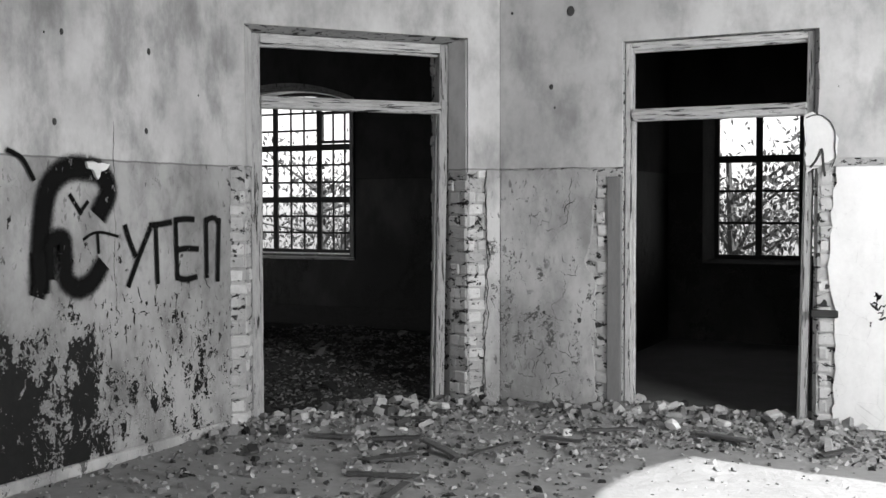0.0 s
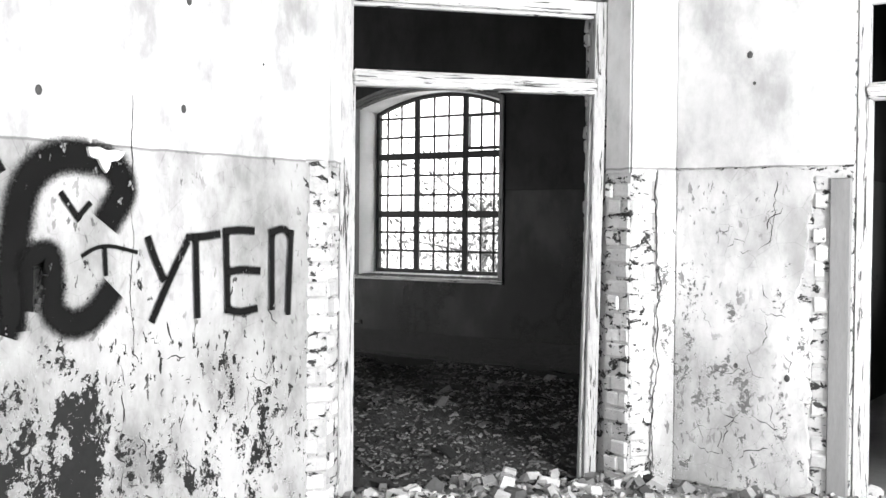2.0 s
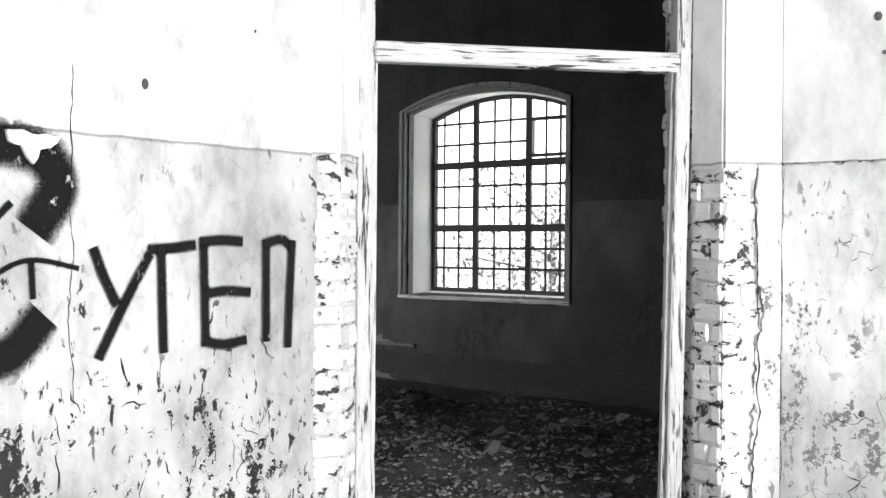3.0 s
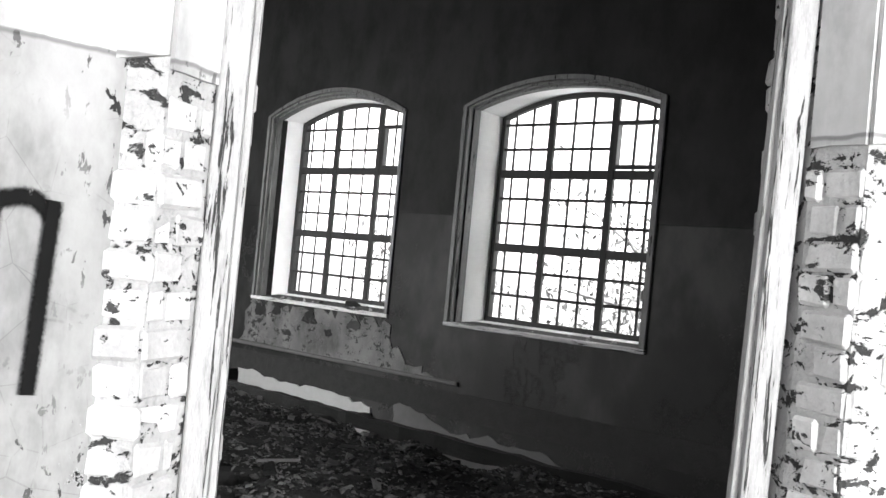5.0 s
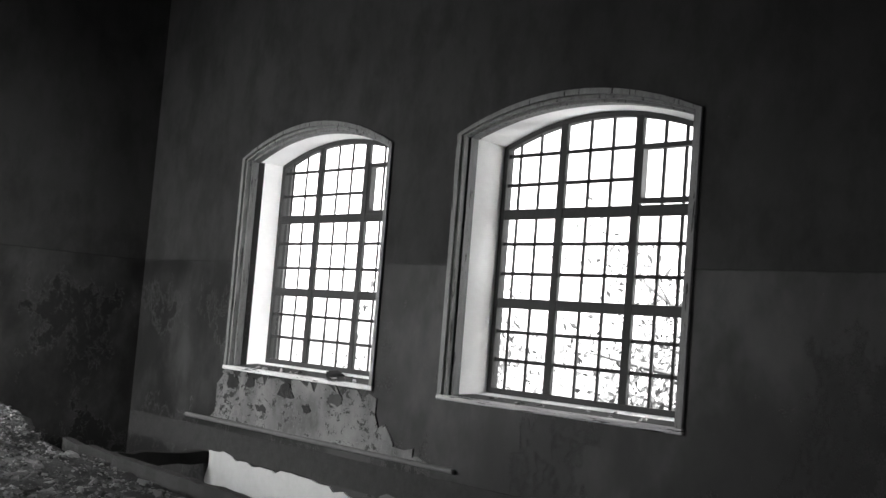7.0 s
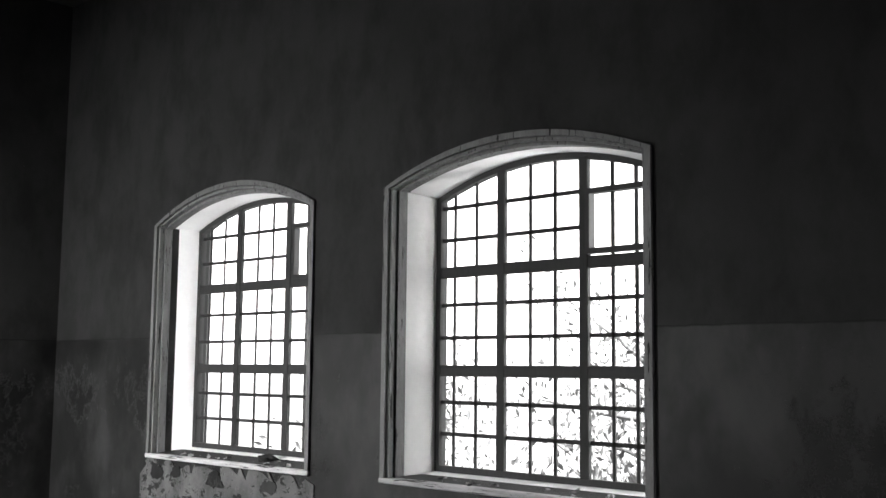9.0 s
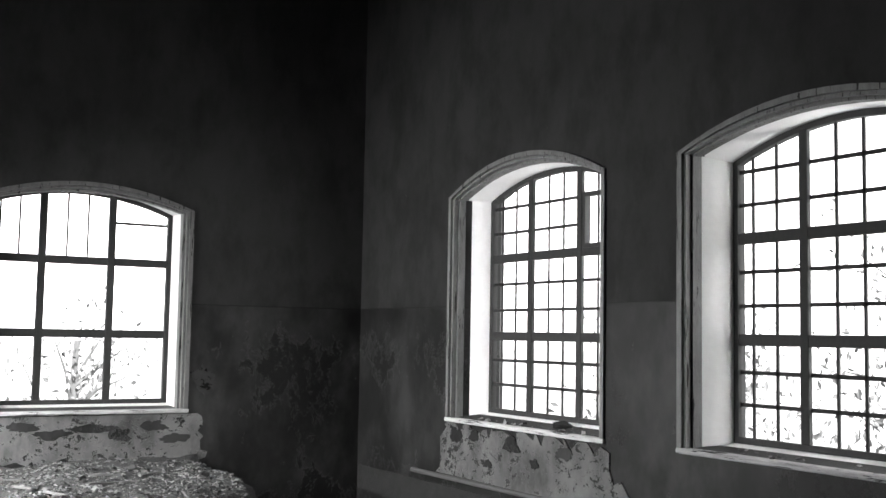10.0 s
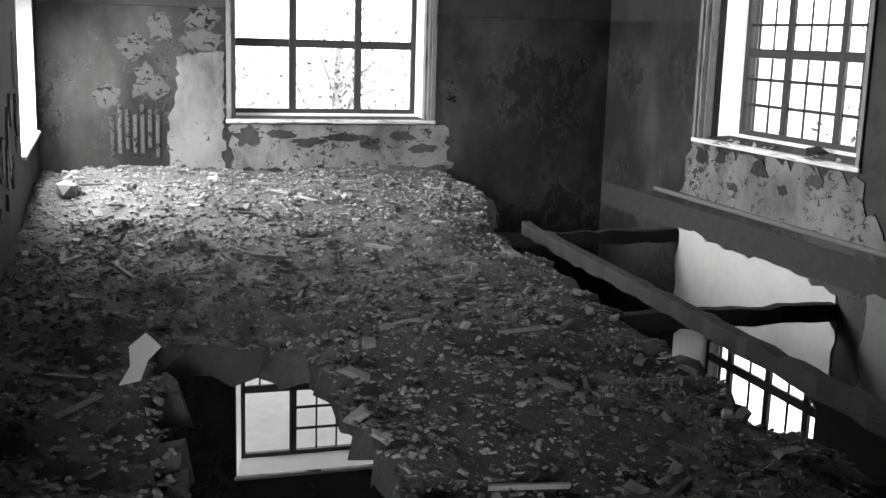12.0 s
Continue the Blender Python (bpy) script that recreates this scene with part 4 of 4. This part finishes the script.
for k, (x, z) in enumerate(((-10.45, -0.10), (-8.1, -0.24))):
    timber("floor_joist", (x, 12.5, z), (x, 10.35, z), 0.09, 0.12, "bare joist from the beam to the window wall", 10 + k)


# ---- outside ----
def tree(x, y, h, crown, seed, leaves, label):
    g = random.Random(seed)
    thing = tagged(new("tree"), label, "tree", "trees outside")
    thing.location = (x, y, -4.0)
    bm = bmesh.new()

    def limb(a, b, r0, r1):
        d = (b - a).normalized()
        s = d.orthogonal().normalized()
        t = d.cross(s)
        rings = []
        for q, r in ((0, r0), (0.5, (r0 + r1) / 2), (1, r1)):
            c = a.lerp(b, q) + (s * g.uniform(-1, 1) * 0.1 if q == 0.5 else Vector())
            rings.append([bm.verts.new(c + (s * math.cos(k * 1.047) + t * math.sin(k * 1.047)) * r) for k in range(6)])
        for r0_, r1_ in zip(rings, rings[1:]):
            for k in range(6):
                bm.faces.new((r0_[k], r0_[(k + 1) % 6], r1_[(k + 1) % 6], r1_[k]))

    top = Vector((g.uniform(-0.3, 0.3), g.uniform(-0.3, 0.3), h * 0.75))
    limb(Vector(), top, 0.16, 0.06)
    tips = []
    for k in range(16):
        a = Vector().lerp(top, g.uniform(0.3, 1.0))
        ang = g.uniform(0, 6.28)
        b = a + Vector((math.cos(ang) * crown * g.uniform(0.4, 1.0), math.sin(ang) * crown * g.uniform(0.4, 1.0), g.uniform(0.2, 1.4)))
        limb(a, b, 0.05, 0.012)
        tips += [b, a.lerp(b, 0.6)]
    part("trunk", bm, M_BARK, thing)
    verts, faces = [], []
    for k in range(leaves):
        c = g.choice(tips) + Vector((g.gauss(0, 0.45), g.gauss(0, 0.45), g.gauss(0, 0.4)))
        m = Euler((g.uniform(0, 6.3), g.uniform(0, 6.3), g.uniform(0, 6.3))).to_matrix()
        s = g.uniform(0.035, 0.08)
        b0 = len(verts)
        verts += [c + m @ Vector(q) * s for q in ((-1.3, 0, 0), (0, -0.55, 0.12), (1.3, 0, 0), (0, 0.55, 0.12))]
        faces.append((b0, b0 + 1, b0 + 2, b0 + 3))
    me = bpy.data.meshes.new("crown")
    me.from_pydata(verts, [], faces)
    me.materials.append(M_LEAF)
    crown_ob = new("crown", me)
    crown_ob.parent = thing
    return thing


tree(-1.9, 22.0, 8.5, 2.4, 1, 4200, "leafy tree outside the second door's window")
tree(2.2, 21.0, 7.0, 2.2, 2, 4000, "leafy tree outside the second door's window")
tree(-9.5, 20.0, 6.6, 2.2, 3, 2200, "leafy tree behind the barred windows")
tree(-15.5, 21.0, 7.2, 2.4, 4, 2200, "leafy tree behind the barred windows")
tree(-12.5, 23.5, 8.0, 2.4, 5, 1800, "leafy tree behind the barred windows")
tree(-22.5, 11.5, 7.2, 1.1, 6, 800, "small tree outside the large-paned window")
tree(-25.0, 9.6, 5.6, 1.6, 7, 900, "bush outside the large-paned window")

# ---- bare bricks round the doorways ----
BRICKS = {}


def brick_mesh(l, h, d, v, material):
    key = (l, h, d, v, material.name)
    if key not in BRICKS:
        g = random.Random(v)
        bm = bmesh.new()
        box(bm, Plane(0, 0, 1, 0, 0, 1), -l / 2, l / 2, -h / 2, h / 2, -d / 2, d / 2)
        for q in bm.verts:
            q.co += Vector([g.uniform(-1, 1) * 0.006 for _ in range(3)])
        bmesh.ops.bevel(bm, geom=list(bm.edges), offset=0.009, segments=1, affect="EDGES")
        bmesh.ops.recalc_face_normals(bm, faces=bm.faces)
        me = bpy.data.meshes.new("brick")
        bm.to_mesh(me)
        bm.free()
        me.materials.append(material)
        BRICKS[key] = me
    return BRICKS[key]


def brick_strip(pl, s0, s1, z0, z1, d, parent, seed, miss=0.08, material=M_BRICK):
    g = random.Random(seed)
    ang = math.atan2(pl.u[1], pl.u[0])
    z, row = z0 + 0.042, 0
    while z < z1:
        s = s0 - (0.06 if row % 2 else 0.0)
        while s < s1 - 0.02:
            l = g.choice((0.12, 0.25)) if s1 - s0 > 0.2 else g.choice((0.12, 0.16))
            a, b = max(s, s0), min(s + l, s1 + g.uniform(-0.02, 0.03))
            if b - a > 0.035 and g.random() > miss:
                q = round((b - a) * 50) / 50
                ob = new("brick", brick_mesh(max(q, 0.03), 0.079, 0.08, g.randrange(4), material))
                ob.matrix_world = Matrix.Translation(pl.at((a + b) / 2, z, d + 0.04 + g.uniform(-0.004, 0.010))) @ Matrix.Rotation(ang, 4, "Z")
                ob.parent = parent
            s += l + 0.012
        z += 0.088
        row += 1


brick_strip(P_CORNER, 0.003, 0.112, 0.02, 1.75, 0.006, corner, 1)
brick_strip(P_CORNER, 1.762, 1.885, 0.02, 1.75, 0.006, corner, 2)
brick_strip(P_DOOR2, 0.735, 0.812, 0.05, 1.74, 0.006, wall_d2, 3, 0.2)
brick_strip(P_DOOR2, 2.245, 2.34, 0.05, 1.70, 0.006, wall_d2, 4, 0.15)
# the jambs of the first doorway, broken down to the brick
def jamb_plane(a, b):
    """A plane along the doorway's side, from (s, d) to (s, d) of the corner wall, its depth away from the opening."""
    v = (Vector(b) - Vector(a)).normalized()
    n = Vector((v.y, -v.x)) * (1 if a[0] > 1 else -1)
    o = P_CORNER.at(a[0], 0, a[1])
    return Plane(o.x, o.y, v.x * UX - v.y * UY, v.x * UY + v.y * UX, n.x * UX - n.y * UY, n.x * UY + n.y * UX)


for k, (a, b, length, top) in enumerate((((1.757, 0.02), (1.692, 0.19), 0.17, 1.72), ((0.115, 0.02), (0.198, 0.19), 0.175, 1.72), ((0.285, 0.29), (0.05, 0.55), 0.33, 2.64), ((1.665, 0.29), (1.705, 0.55), 0.24, 2.64))):
    brick_strip(jamb_plane(a, b), 0.005, length, 0.02, top, -0.010, corner, 5 + k, 0.1)
# plastered upper part of the doorway's sides
for k, (a, b, length) in enumerate((((1.757, 0.02), (1.692, 0.19), 0.178), ((0.115, 0.02), (0.198, 0.19), 0.184))):
    sheet("plaster", jamb_plane(a, b), ragged(rect(0.0, length, 1.74, 2.70), 0.05, 0.006, 60 + k, (1, 2, 3)), -0.012, 0.002, M_PLASTER, corner, "plaster on the doorway's side")
g = random.Random(77)
for k in range(38):
    cx, cy, r = g.choice(((-1.5, 6.95, 0.30), (-1.2, 7.35, 0.25), (-0.1, 7.62, 0.25), (0.5, 7.95, 0.3), (1.5, 7.6, 0.2), (-1.75, 6.6, 0.2), (-1.88, 6.72, 0.10)))
    x, y = g.gauss(cx, r), min(g.gauss(cy, r * 0.6), 7.95)
    if x < -2.0 or not floor_a_inside(x, y) or not floor_a_inside(x, y + 0.12):
        continue
    ob = new("broken_brick", brick_mesh(g.choice((0.06, 0.08, 0.11)), 0.05, 0.07, g.randrange(4), M_BRICK))
    ob.matrix_world = pose(x, y, height_a(x, y) + 0.018, g.uniform(-25, 25), g.uniform(-25, 25), g.uniform(0, 360))
    tagged(ob, "broken brick bat lying in the doorway rubble", "brick", "brick bats on the floor")
